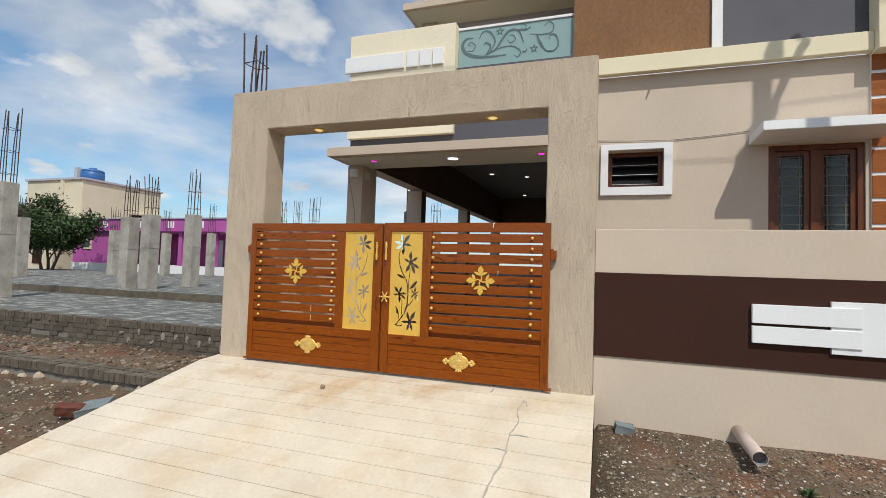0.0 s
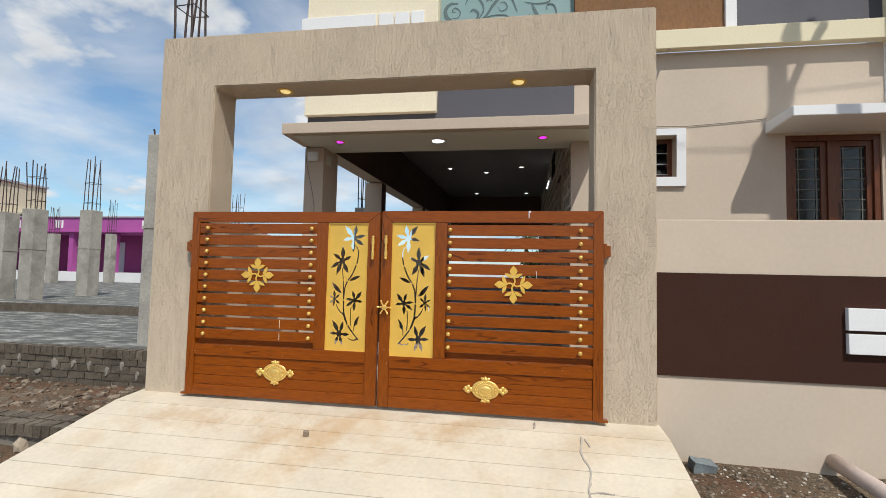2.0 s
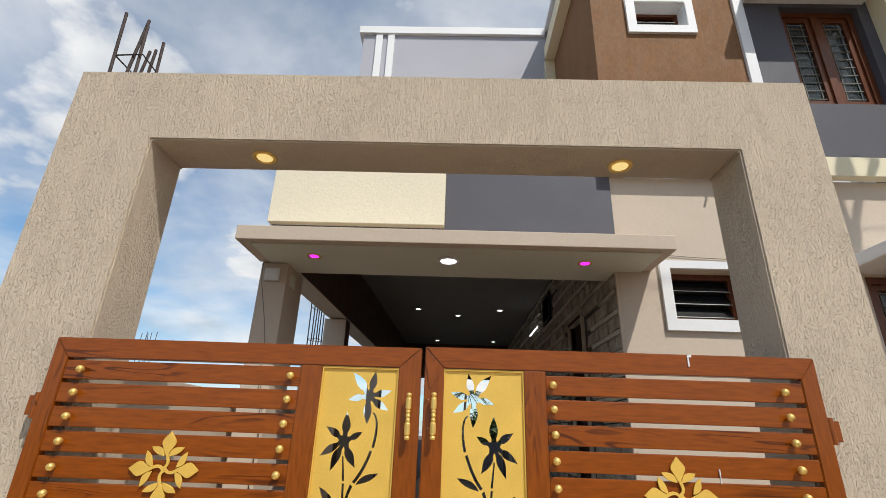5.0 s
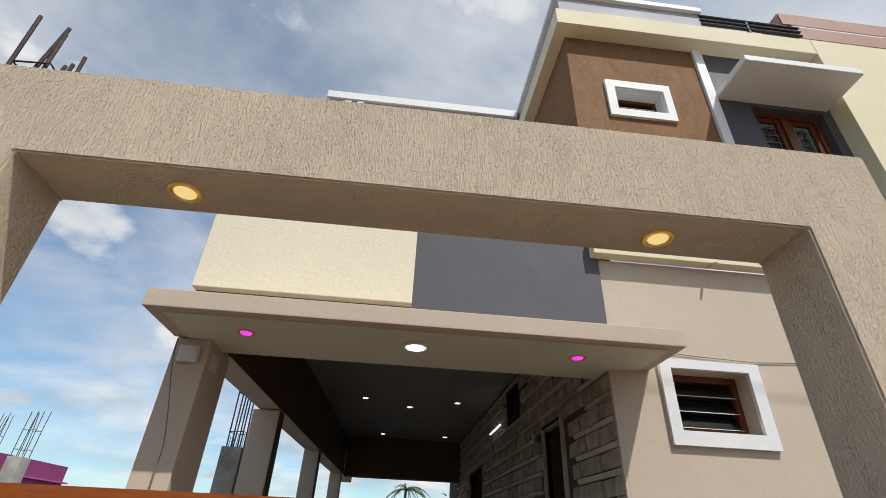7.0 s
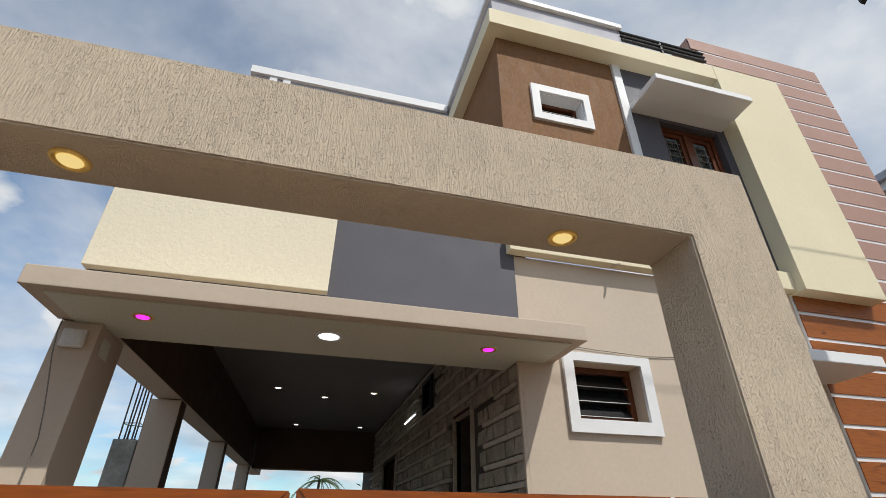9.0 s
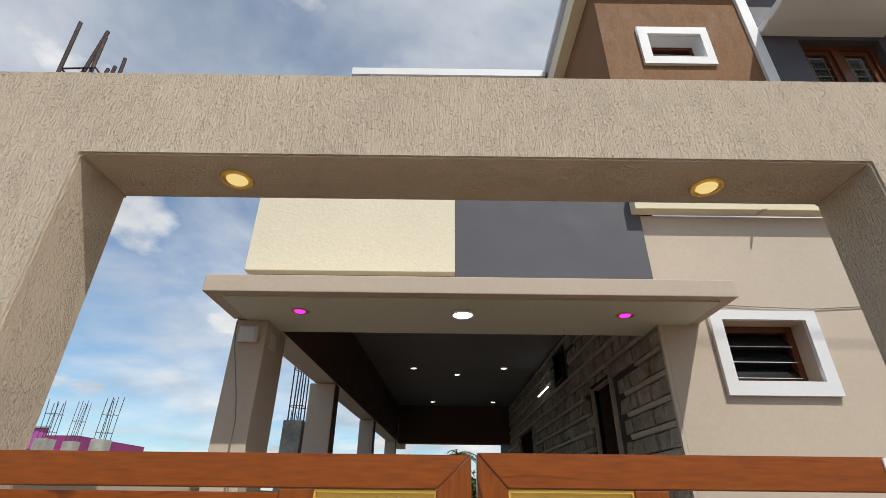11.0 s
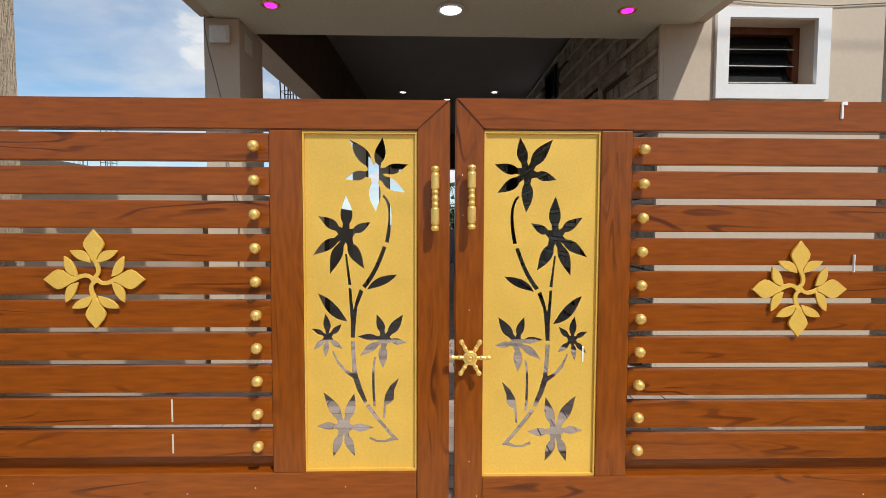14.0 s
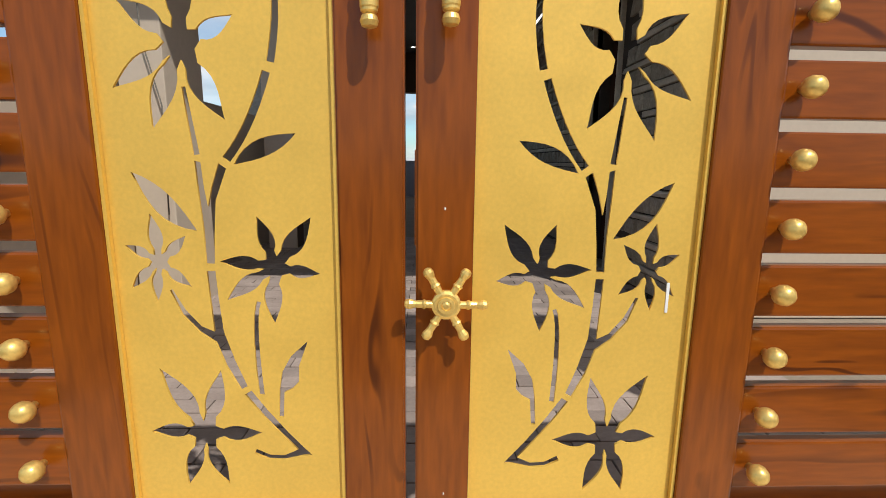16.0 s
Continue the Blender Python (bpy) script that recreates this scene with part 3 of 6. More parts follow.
part("grey_wall", bm, M_GREY, upper, "slate grey wall")
part("cream_band", bx(1.53, 4.742, 2.02, 2.128, 3.522, 3.73, bevel=0.005), M_CREAM, upper, "cream floor band")
part("cream_fin", bx(4.745, 5.845, 1.93, 2.20, 3.50, 6.94, bevel=0.005), M_CREAM, upper, "cream upright panel")
part("cornice", bx(1.45, 4.742, 1.932, 2.36, 6.66, 6.935, bevel=0.005), M_CREAM, upper, "cream cornice")
part("cornice_side", bx(1.45, 1.598, 2.362, 3.95, 6.66, 6.93), M_CREAM, upper, "cream cornice return")
part("cornice_drop", bx(1.45, 1.598, 3.93, 4.0, 5.70, 6.658), M_CREAM, upper, "cream upright strip")
part("parapet", bx(1.52, 3.38, 1.99, 2.2, 6.937, 7.275), M_PALEGREY, upper, "pale grey roof parapet")
part("parapet_cap", bx(1.47, 3.40, 1.94, 2.25, 7.277, 7.355), M_WHITE, upper, "white coping")
part("parapet_side", bx(1.52, 1.70, 2.202, 4.6, 6.937, 7.275), M_PALEGREY, upper, "pale grey roof parapet")
part("parapet_side_cap", bx(1.47, 1.74, 2.252, 4.6, 7.277, 7.355), M_WHITE, upper, "white coping")
# recessed part over the balcony
part("balcony_wall", bx(-1.48, 1.518, 4.002, 4.2, 5.50, 7.20), M_PALEGREY, upper, "grey wall behind the balcony")
part("balcony_wall_cap", bx(-1.55, 1.478, 3.95, 4.25, 7.202, 7.34), M_WHITE, upper, "white coping")
for x in (-1.27, -1.075):
    part("white_strip", bx(x, x + 0.105, 3.97, 4.001, 5.70, 7.20), M_WHITE, upper, "white upright strip")
part("balcony_back", bx(-1.3, 1.598, 4.30, 4.5, 3.60, 5.49), M_TAN, upper, "wall behind the balcony")
balcony_canopy = thing("balcony_canopy", "tan canopy slab over the balcony", "canopy", kind="structure")
part("slab", bx(-1.43, 1.597, 3.35, 4.298, 5.57, 5.69, bevel=0.006), M_TAN, balcony_canopy)
part("soffit", bx(-1.36, 1.597, 3.42, 4.298, 5.558, 5.571), M_SOFFIT, balcony_canopy)
part("post", bx(-1.25, -0.96, 3.85, 4.298, 3.60, 5.557), M_TAN, balcony_canopy)
# striped cladding
clad = thing("wall_striped", "wall with wide horizontal boards and white grooves", "wall", kind="structure")
part("backing", bx(4.86, 7.16, 2.111, 2.36, 3.522, 7.78), M_WHITE, clad)
part("end_pier", bx(4.72, 4.858, 2.12, 2.6, 6.945, 7.78), M_SHEENCLAD, clad)
part("groove", bx(4.752, 7.16, 2.118, 2.1395, -0.02, 3.52), M_WHITE, clad, "white grooves")
Z = 3.31 - 0.2804 * 12
while Z < 7.7:
    lo, hi = max(Z + 0.018, -0.01), min(Z + 0.262, 7.78)
    if hi > 0.1:
        high = lo > 3.4
        x0 = (5.848 if lo < 6.93 else 4.722) if high else 4.755
        y0, y1 = (2.104, 2.1105) if high else (2.102, 2.1105) if hi > 3.5 else (2.108, 2.1175)
        # high boards get the colour with the sky reflection painted in
        part("board", bx(x0, 7.16, y0, y1, lo, hi, bevel=0.003), M_SHEENCLAD if high else M_PLANK, clad, "board with its sky reflection painted pinkish brown" if high else "orange brown wood-look board")
    Z += 0.2804

# ---- the gate ----
def outline_mesh(name, loops, depth, mat, bevel=0.0):
    """A flat plate in the xz plane cut from closed outlines; outlines inside others become holes."""
    cu = bpy.data.curves.new(name + "_outline", "CURVE")
    cu.dimensions, cu.fill_mode, cu.extrude, cu.bevel_depth = "2D", "BOTH", depth / 2, bevel
    for loop in loops:
        sp = cu.splines.new("POLY")
        sp.points.add(len(loop) - 1)
        for p, (x, z) in zip(sp.points, loop):
            p.co = (x, z, 0, 1)
        sp.use_cyclic_u = True
    ob = bpy.data.objects.new(name + "_outline", cu)
    me = bpy.data.meshes.new_from_object(ob)
    bpy.data.objects.remove(ob)
    bpy.data.curves.remove(cu)
    me.transform(Matrix.Rotation(math.pi / 2, 4, "X"))
    me.name = name
    me.materials.clear()
    me.materials.append(mat)
    return me


def plate(name, me, parent, at, label=""):
    ob = new(name, me)
    ob.parent = parent
    ob.location = at
    return tagged(ob, label) if label else ob


def petal_side(a, b, bulge, n=6):
    """Points from a to b along a bowed line."""
    a, b = Vector(a), Vector(b)
    d = b - a
    nrm = Vector((-d.y, d.x))
    return [tuple(a + d * (i / n) + nrm * bulge * math.sin(math.pi * (i / n) ** 0.85)) for i in range(n)]


def flower_outline(c, petals):
    """A star flower cut-out: broad petals with drawn-out, slightly hooked tips at (degrees, length), in order."""
    pts = []
    k = len(petals)
    core = 0.20 * sum(p[1] for p in petals) / k
    for i, (a, reach) in enumerate(petals):
        prev, nxt = petals[i - 1][0] - (360 if i == 0 else 0), petals[(i + 1) % k][0] + (360 if i == k - 1 else 0)
        t = radians(a)
        d, nrm = Vector((math.cos(t), math.sin(t))), Vector((-math.sin(t), math.cos(t)))
        wide = reach * (0.165 if min(a - prev, nxt - a) > 46 else 0.145)
        v = radians((prev + a) / 2)
        pts.append((c[0] + core * math.cos(v), c[1] + core * math.sin(v)))
        sides = []
        for sg in (-1, 1):
            row = []
            for u in (0.12, 0.24, 0.36, 0.48, 0.60, 0.72, 0.84, 0.93):
                half = wide * math.sin(math.pi * min(u ** 0.80, 1.0)) ** 1.05 * (1.0 - 0.18 * u)
                along = core + (reach - core) * u
                row.append(Vector(c) + d * along + nrm * (sg * max(half, reach * 0.012) + reach * 0.075 * (u * u - 0.45 * u)))
            sides.append(row)
        pts += [tuple(p) for p in sides[0]]
        pts.append(tuple(Vector(c) + d * reach + nrm * reach * 0.045))
        pts += [tuple(p) for p in reversed(sides[1])]
    return pts


def stem_outline(pts, w0, w1):
    """A tapering curved strip through three points or two."""
    pts = [Vector(p) for p in pts]
    if len(pts) == 3:
        mid = 2 * pts[1] - (pts[0] + pts[2]) / 2
        line = [(1 - u) ** 2 * pts[0] + 2 * u * (1 - u) * mid + u * u * pts[2] for u in [i / 7 for i in range(8)]]
    else:
        line = pts
    left, right = [], []
    for i, p in enumerate(line):
        d = (line[min(i + 1, len(line) - 1)] - line[max(i - 1, 0)]).normalized()
        nrm = Vector((-d.y, d.x)) * (w0 + (w1 - w0) * i / (len(line) - 1)) / 2
        left.append(tuple(p + nrm)); right.append(tuple(p - nrm))
    return left + right[::-1]


def leaf_outline(a, b, w=0.17):
    return petal_side(a, b, w, 8) + petal_side(b, a, 0.10, 8)


FLOWERS = (((0.048, 0.848), ((12, 0.094), (76, 0.100), (126, 0.117), (190, 0.087), (268, 0.110), (324, 0.099))),
           ((-0.036, 0.674), ((25, 0.079), (87, 0.111), (143, 0.092), (210, 0.107), (246, 0.119), (296, 0.109))),
           ((-0.088, 0.384), ((41, 0.054), (93, 0.068), (150, 0.050), (221, 0.056), (261, 0.060), (317, 0.056))),
           ((0.071, 0.377), ((-11, 0.064), (51, 0.089), (104, 0.075), (172, 0.076), (213, 0.085), (265, 0.085))),
           ((-0.044, 0.122), ((-3, 0.084), (71, 0.104), (117, 0.118), (176, 0.079), (248, 0.093), (287, 0.093))))
STEMS = ((((0.0695, 0.784), (0.088, 0.738), (0.079, 0.653)), 0.006, 0.011), (((0.073, 0.641), (0.046, 0.575), (0.014, 0.526)), 0.011, 0.012),
         (((-0.035, 0.620), (-0.025, 0.532)), 0.005, 0.009), (((0.0465, 0.326), (0.040, 0.278), (0.043, 0.182)), 0.006, 0.008))
# the foot of the stem, a wedge with a runner
FOOT = ((0.018, 0.183), (0.043, 0.148), (0.070, 0.116), (0.092, 0.092), (0.072, 0.083), (0.050, 0.084), (0.030, 0.094), (0.027, 0.086),
        (0.048, 0.076), (0.072, 0.075), (0.098, 0.081), (0.113, 0.083), (0.101, 0.096), (0.079, 0.121), (0.052, 0.155), (0.028, 0.189))
LEAVES = (((0.0235, 0.5195), (0.108, 0.562), 0.16), ((-0.032, 0.428), (-0.114, 0.508), 0.17))
# a leaf on its own stalk
STALK = ((0.066, 0.146), (0.073, 0.146), (0.076, 0.186), (0.088, 0.192), (0.098, 0.203), (0.099, 0.228), (0.113, 0.266), (0.088, 0.243), (0.074, 0.218), (0.069, 0.190))
# the main stem where it forks in two
FORK = ((-0.0235, 0.381), (-0.0115, 0.381), (-0.009, 0.420), (-0.004, 0.470), (0.013, 0.514), (0.003, 0.521), (-0.008, 0.490), (-0.0150, 0.462),
        (-0.0185, 0.490), (-0.0205, 0.522), (-0.0285, 0.524), (-0.0265, 0.480), (-0.0235, 0.430))
# below the fork: the trunk of the plant with a side branch
TRUNK = ((-0.0235, 0.371), (-0.0115, 0.371), (-0.0095, 0.330), (-0.006, 0.282), (0.007, 0.238), (0.023, 0.196), (0.013, 0.190), (-0.006, 0.228),
         (-0.018, 0.264), (-0.040, 0.280), (-0.063, 0.307), (-0.0765, 0.343), (-0.0725, 0.344), (-0.057, 0.314), (-0.036, 0.289), (-0.019, 0.281), (-0.0215, 0.326))


def panel_mesh(mirror, h):
    sgn = -1 if mirror else 1
    k = h / 0.964
    loops = [[(-0.165, -0.003), (0.165, -0.003), (0.165, h + 0.003), (-0.165, h + 0.003)]]
    for c, petals in FLOWERS:
        loops.append([(sgn * (x - 0.006), (z + 0.003) * k) for x, z in flower_outline(c, petals)])
    for pts, w0, w1 in STEMS:
        loops.append([(sgn * (x - 0.006), (z + 0.003) * k) for x, z in stem_outline(pts, w0, w1)])
    for shape in (FORK, TRUNK, FOOT, STALK):
        loops.append([(sgn * (x - 0.006), (z + 0.003) * k) for x, z in shape])
    for a, b, w in LEAVES:
        loops.append([(sgn * (x - 0.006), (z + 0.003) * k) for x, z in leaf_outline(a, b, w)])
    return outline_mesh("gold_panel", loops, 0.004, M_GOLD)


def knob_mesh():
    bm = bmesh.new()
    lathe(bm, [(0.006, 0.0), (0.006, 0.008), (0.010, 0.0095), (0.0142, 0.015), (0.0155, 0.021), (0.0142, 0.028), (0.010, 0.0335), (0.005, 0.036)],
          Matrix.Rotation(math.pi / 2, 4, "X"), 14)
    return mesh_of(bm, "knob", M_BRASS, True)


def handle_mesh():
    bm = bmesh.new()
    prof = [(0.004, -0.088), (0.0095, -0.086), (0.0115, -0.080), (0.0095, -0.074), (0.007, -0.072), (0.0105, -0.069), (0.0105, -0.066),
            (0.0115, -0.064), (0.0115, -0.028), (0.0105, -0.026), (0.0075, -0.024), (0.0095, -0.016), (0.0075, -0.009), (0.010, 0.0)]
    lathe(bm, prof + [(r, -h) for r, h in reversed(prof[:-1])], Matrix.Translation((0, -0.03, 0)), 24)
    for z in (-0.05, 0.05):
        tube(bm, [(0, -0.03, z), (0, 0.0, z)], 0.005, 8)
    return mesh_of(bm, "pull_handle", M_BRASS)


def wheel_mesh():
    """A six-spoked latch wheel with turned spokes."""
    bm = bmesh.new()
    face = Matrix.Rotation(math.pi / 2, 4, "X")
    lathe(bm, [(0.007, 0.0), (0.007, 0.02), (0.019, 0.021), (0.020, 0.024), (0.020, 0.031), (0.016, 0.033), (0.012, 0.0325), (0.0115, 0.035), (0.007, 0.0355), (0.0065, 0.034), (0.003, 0.036)], face, 6 * 3)
    for k in range(6):
        m = Matrix.Rotation(radians(60 * k + 31), 4, "Y") @ Matrix.Translation((0, -0.027, 0))
        lathe(bm, [(0.005, 0.014), (0.0055, 0.027), (0.0072, 0.030), (0.0055, 0.033), (0.0050, 0.042), (0.0062, 0.045), (0.0075, 0.050), (0.0062, 0.055), (0.003, 0.057)], m, 10)
    return mesh_of(bm, "latch_wheel", M_BRASS)


def fleur_meshes():
    """Cut-out flower cross: four arms with a broad petal, two side leaves and a curling stem."""
    right = [(0.006, 0.060), (0.012, 0.074), (0.021, 0.089), (0.029, 0.103), (0.0305, 0.114), (0.024, 0.127), (0.011, 0.142)]
    petal = right + [(0.0, 0.156)] + [(-x, z) for x, z in reversed(right)]
    leaf = petal_side((0.010, 0.053), (0.072, 0.091), 0.26, 9) + petal_side((0.072, 0.091), (0.010, 0.053), 0.13, 9)
    stem = stem_outline([(0.0, 0.064), (0.012, 0.026), (-0.006, 0.004)], 0.013, 0.009)
    return petal, leaf, [(-x, z) for x, z in leaf][::-1], stem


def fleur(parent, at):
    petal, lf, lf2, stem = fleur_meshes()
    body = None
    for k in range(4):
        c, s = math.cos(k * math.pi / 2), math.sin(k * math.pi / 2)
        loops = [[(0.87 * (c * x - s * z), 0.87 * (s * x + c * z)) for x, z in lp] for lp in (petal, lf, lf2, stem)]
        names = ("petal", "leaf", "leaf", "stem")
        for j, lp in enumerate(loops):
            me = outline_mesh(names[j], [lp], 0.006 - 0.0006 * j - 0.0002 * k, M_GOLD, 0.0006)
            if body is None:
                body = plate("cross_flower_ornament", me, parent, at, "gold cut-out flower cross")
            else:
                plate(names[j], me, body, (0, 0, 0))


def medallion_mesh():
    """Pressed oval boss with a beaded ring and curled ends."""
    bm = bmesh.new()
    flat = Matrix.Rotation(math.pi / 2, 4, "X")
    ov = flat @ Matrix.Diagonal((1.0, 0.70, 1.0, 1.0))
    lathe(bm, [(0.098, 0.0), (0.098, 0.004), (0.092, 0.008), (0.083, 0.009), (0.077, 0.006), (0.066, 0.006), (0.060, 0.010), (0.050, 0.011), (0.044, 0.008),
               (0.040, 0.008), (0.034, 0.013), (0.026, 0.0145), (0.014, 0.0165), (0.004, 0.017)], ov, 36)
    for k in range(30):
        a = k * math.tau / 30
        m = Matrix.Translation((0.071 * math.cos(a), -0.007, 0.050 * math.sin(a))) @ Matrix.Rotation(-a, 4, "Y") @ Matrix.Diagonal((1.5, 0.8, 0.75, 1))
        bmesh.ops.create_icosphere(bm, subdivisions=1, radius=0.006, matrix=m)
    for sx in (-1, 1):
        for x, z, r in ((0.104, 0.0, 0.018), (0.122, 0.017, 0.015), (0.122, -0.017, 0.015), (0.138, 0.0, 0.014), (0.141, 0.012, 0.009), (0.141, -0.012, 0.009), (0.152, 0.0, 0.008)):
            bmesh.ops.create_icosphere(bm, subdivisions=2, radius=r, matrix=Matrix.Translation((sx * x, -0.002, z)) @ Matrix.Diagonal((1, 0.65, 1, 1)))
    for sz in (-1, 1):
        for x, z, r in ((0.0, 0.072, 0.016), (-0.019, 0.076, 0.013), (0.019, 0.076, 0.013), (0.0, 0.086, 0.010), (-0.028, 0.081, 0.007), (0.028, 0.081, 0.007)):
            bmesh.ops.create_icosphere(bm, subdivisions=2, radius=r, matrix=Matrix.Translation((x, -0.002, sz * z)) @ Matrix.Diagonal((1, 0.65, 1, 1)))
    return mesh_of(bm, "medallion", M_BRASS, True)


ME_KNOB, ME_HANDLE, ME_MEDAL = knob_mesh(), handle_mesh(), medallion_mesh()


def rail(name, leaf, x0, x1, z0, z1, upright=False, y0=0.0, y1=0.04, label=""):
    return part(name, bx(x0, x1, y0, y1, z0, z1, bevel=0.0035), M_GATE_V if upright else M_GATE_H, leaf, label)


def bar(name, leaf, outline, mat, y0=0.0, y1=0.04):
    """A hollow-section bar with a mitred end: an outline in xz given depth."""
    bm = bmesh.new()
    f = [bm.verts.new((x, y0, z)) for x, z in outline]
    b = [bm.verts.new((x, y1, z)) for x, z in outline]
    bm.faces.new(f); bm.faces.new(b[::-1])
    k = len(outline)
    for i in range(k):
        bm.faces.new((f[i], f[(i + 1) % k], b[(i + 1) % k], b[i]))
    bmesh.ops.recalc_face_normals(bm, faces=bm.faces)
    bmesh.ops.bevel(bm, geom=list(bm.edges), offset=0.003, segments=2, affect="EDGES")
    return part(name, bm, mat, leaf)


def gate_leaf(sgn, xo, xi, top, knob_top, pitch, slat_x, pan_x, pan_z, mid_x, low_z, label):
    """One leaf. xo: hinge edge, xi: meeting edge; pan_x, pan_z: the gold panel's opening; mid_x: the stile between slats and panel."""
    leaf = thing("gate_leaf", label, "gate", group="gate leaves")
    lo, hi = min(xo, xi), max(xo, xi)
    out0, out1 = (lo, lo + 0.068) if sgn < 0 else (hi - 0.068, hi)
    in0, in1 = (pan_x[1], hi) if sgn < 0 else (lo, pan_x[0])
    zt = pan_z[1] + 0.002
    la, lb = (out1, in0) if sgn < 0 else (in1, out0)
    bar("top_rail", leaf, [(lo + 0.0006, top), (hi - 0.0006, top), (lb + 0.0006, zt), (la - 0.0006, zt)], M_GATE_H)
    left, right = ("hinge_stile", "meeting_stile") if sgn < 0 else ("meeting_stile", "hinge_stile")
    bar(left, leaf, [(lo, 0.0), (lo, top - 0.0008), (la, zt - 0.0008), (la, 0.0)], M_GATE_V)
    bar(right, leaf, [(hi, 0.0), (hi, top - 0.0008), (lb, zt - 0.0008), (lb, 0.0)], M_GATE_V)
    rail("middle_stile", leaf, *mid_x, low_z[1] + 0.001, pan_z[1] + 0.001, True)
    a, b = (out1, in0) if sgn < 0 else (in1, out0)
    rail("lock_rail", leaf, a + 0.001, b - 0.001, *low_z, y0=0.001)
    rail("bottom_rail", leaf, a + 0.001, b - 0.001, 0.0, 0.078, y0=0.001)
    # sunk bottom panel in three boards with grooves between them
    n = 3
    step = (low_z[0] - 0.078) / n
    for i in range(n):
        part("panel_board", bx(a + 0.001, b - 0.001, 0.012, 0.03, 0.079 + i * step, 0.078 + (i + 1) * step - 0.002, bevel=0.0012), M_GATE_H, leaf)
    part("panel_back", bx(a + 0.001, b - 0.001, 0.031, 0.036, 0.079, low_z[0] - 0.001), M_GATE_H, leaf)
    # slats
    s0, s1 = (out1, mid_x[0]) if sgn < 0 else (mid_x[1], out0)
    for i in range(10):
        z = knob_top - i * pitch
        sl = part("slat", bx(s0 + 0.0005, s1 - 0.0005, 0.004, 0.029, z - 0.0382, z + 0.0382, bevel=0.003), M_GATE_H, leaf)
        for kx in slat_x:
            kn = plate("knob", ME_KNOB, sl, (kx, 0.004, z), "gold ball knob")
    part("back_strip", bx(s0 + 0.0005, s1 - 0.0005, 0.031, 0.038, low_z[1] + 0.001, knob_top - 9 * pitch - 0.036), M_GATE_H, leaf)
    # gold panel and its cut-outs
    w, h = pan_x[1] - pan_x[0], pan_z[1] - pan_z[0]
    plate("flower_panel", panel_mesh(sgn > 0, h), leaf, ((pan_x[0] + pan_x[1]) / 2, 0.016, pan_z[0]), "gold sheet with flowers cut through")
    bm = bmesh.new()
    for zz, zb in ((pan_z[0], pan_z[0] + 0.007), (pan_z[1] - 0.007, pan_z[1])):
        box(bm, pan_x[0] + 0.0005, pan_x[1] - 0.0005, 0.006, 0.013, zz, zb)
    for xa, xb in ((pan_x[0], pan_x[0] + 0.006), (pan_x[1] - 0.006, pan_x[1])):
        box(bm, xa + 0.0005, xb - 0.0005, 0.006, 0.013, pan_z[0] + 0.007, pan_z[1] - 0.007)
    part("panel_bead", bm, M_GOLD, leaf, "gold painted bead round the sheet")
    return leaf


leaf_l = gate_leaf(-1, -1.572, -0.019, 1.432, 1.301, 0.0921, (-1.424, -0.550), (-0.426, -0.110), (0.388, 1.347), (-0.515, -0.426), (0.305, 0.388),
                   "closed brown wood-grain metal gate leaf with gold cut-out panel")
leaf_r = gate_leaf(1, 1.585, -0.004, 1.438, 1.298, 0.0938, (1.430, 0.515), (0.076, 0.402), (0.369, 1.351), (0.402, 0.490), (0.283, 0.369),
                   "closed brown wood-grain metal gate leaf with latch wheel")
fleur(leaf_l, (-0.990, -0.004, 0.938))
fleur(leaf_r, (0.972, -0.004, 0.912))
plate("medallion", ME_MEDAL, leaf_l, (-0.818, 0.010, 0.198), "embossed gold oval medallion")
plate("medallion", ME_MEDAL, leaf_r, (0.786, 0.010, 0.164), "embossed gold oval medallion")
plate("pull_handle", ME_HANDLE, leaf_l, (-0.060, 0.0, 1.161), "turned gold handle")
plate("pull_handle", ME_HANDLE, leaf_r, (0.039, 0.0, 1.165), "turned gold handle")
plate("latch_wheel", wheel_mesh(), leaf_r, (0.038, 0.0, 0.724), "gold six-spoked latch wheel")


def hinge(leaf, x, z, sgn):
    bm = bmesh.new()
    box(bm, x - 0.022, x + 0.022, 0.012, 0.068, z - 0.038, z + 0.038, bevel=0.003)
    h = part("hinge", bm, M_GATE_V, leaf, "brown painted gate hinge block")
    bm = bmesh.new()
    lathe(bm, [(0.013, -0.05), (0.013, 0.05)], Matrix.Translation((x - sgn * 0.016, 0.012, z)), 12)
    part("pin", bm, M_GATE_V, h)


hinge(leaf_l, -1.600, 1.155, -1)
hinge(leaf_r, 1.612, 1.160, 1)
part("shoe", bx(-1.60, -1.535, -0.004, 0.044, -0.004, 0.012), M_GATE_V, leaf_l)
part("shoe", bx(1.55, 1.615, -0.004, 0.044, -0.004, 0.012), M_GATE_V, leaf_r)


def paint_drip(leaf, x, z, w, h):
    part("paint_drip", bx(x - w / 2, x + w / 2, -0.0045, 0.002, z - h / 2, z + h / 2, bevel=0.001), M_WHITE, leaf, "white paint drip")


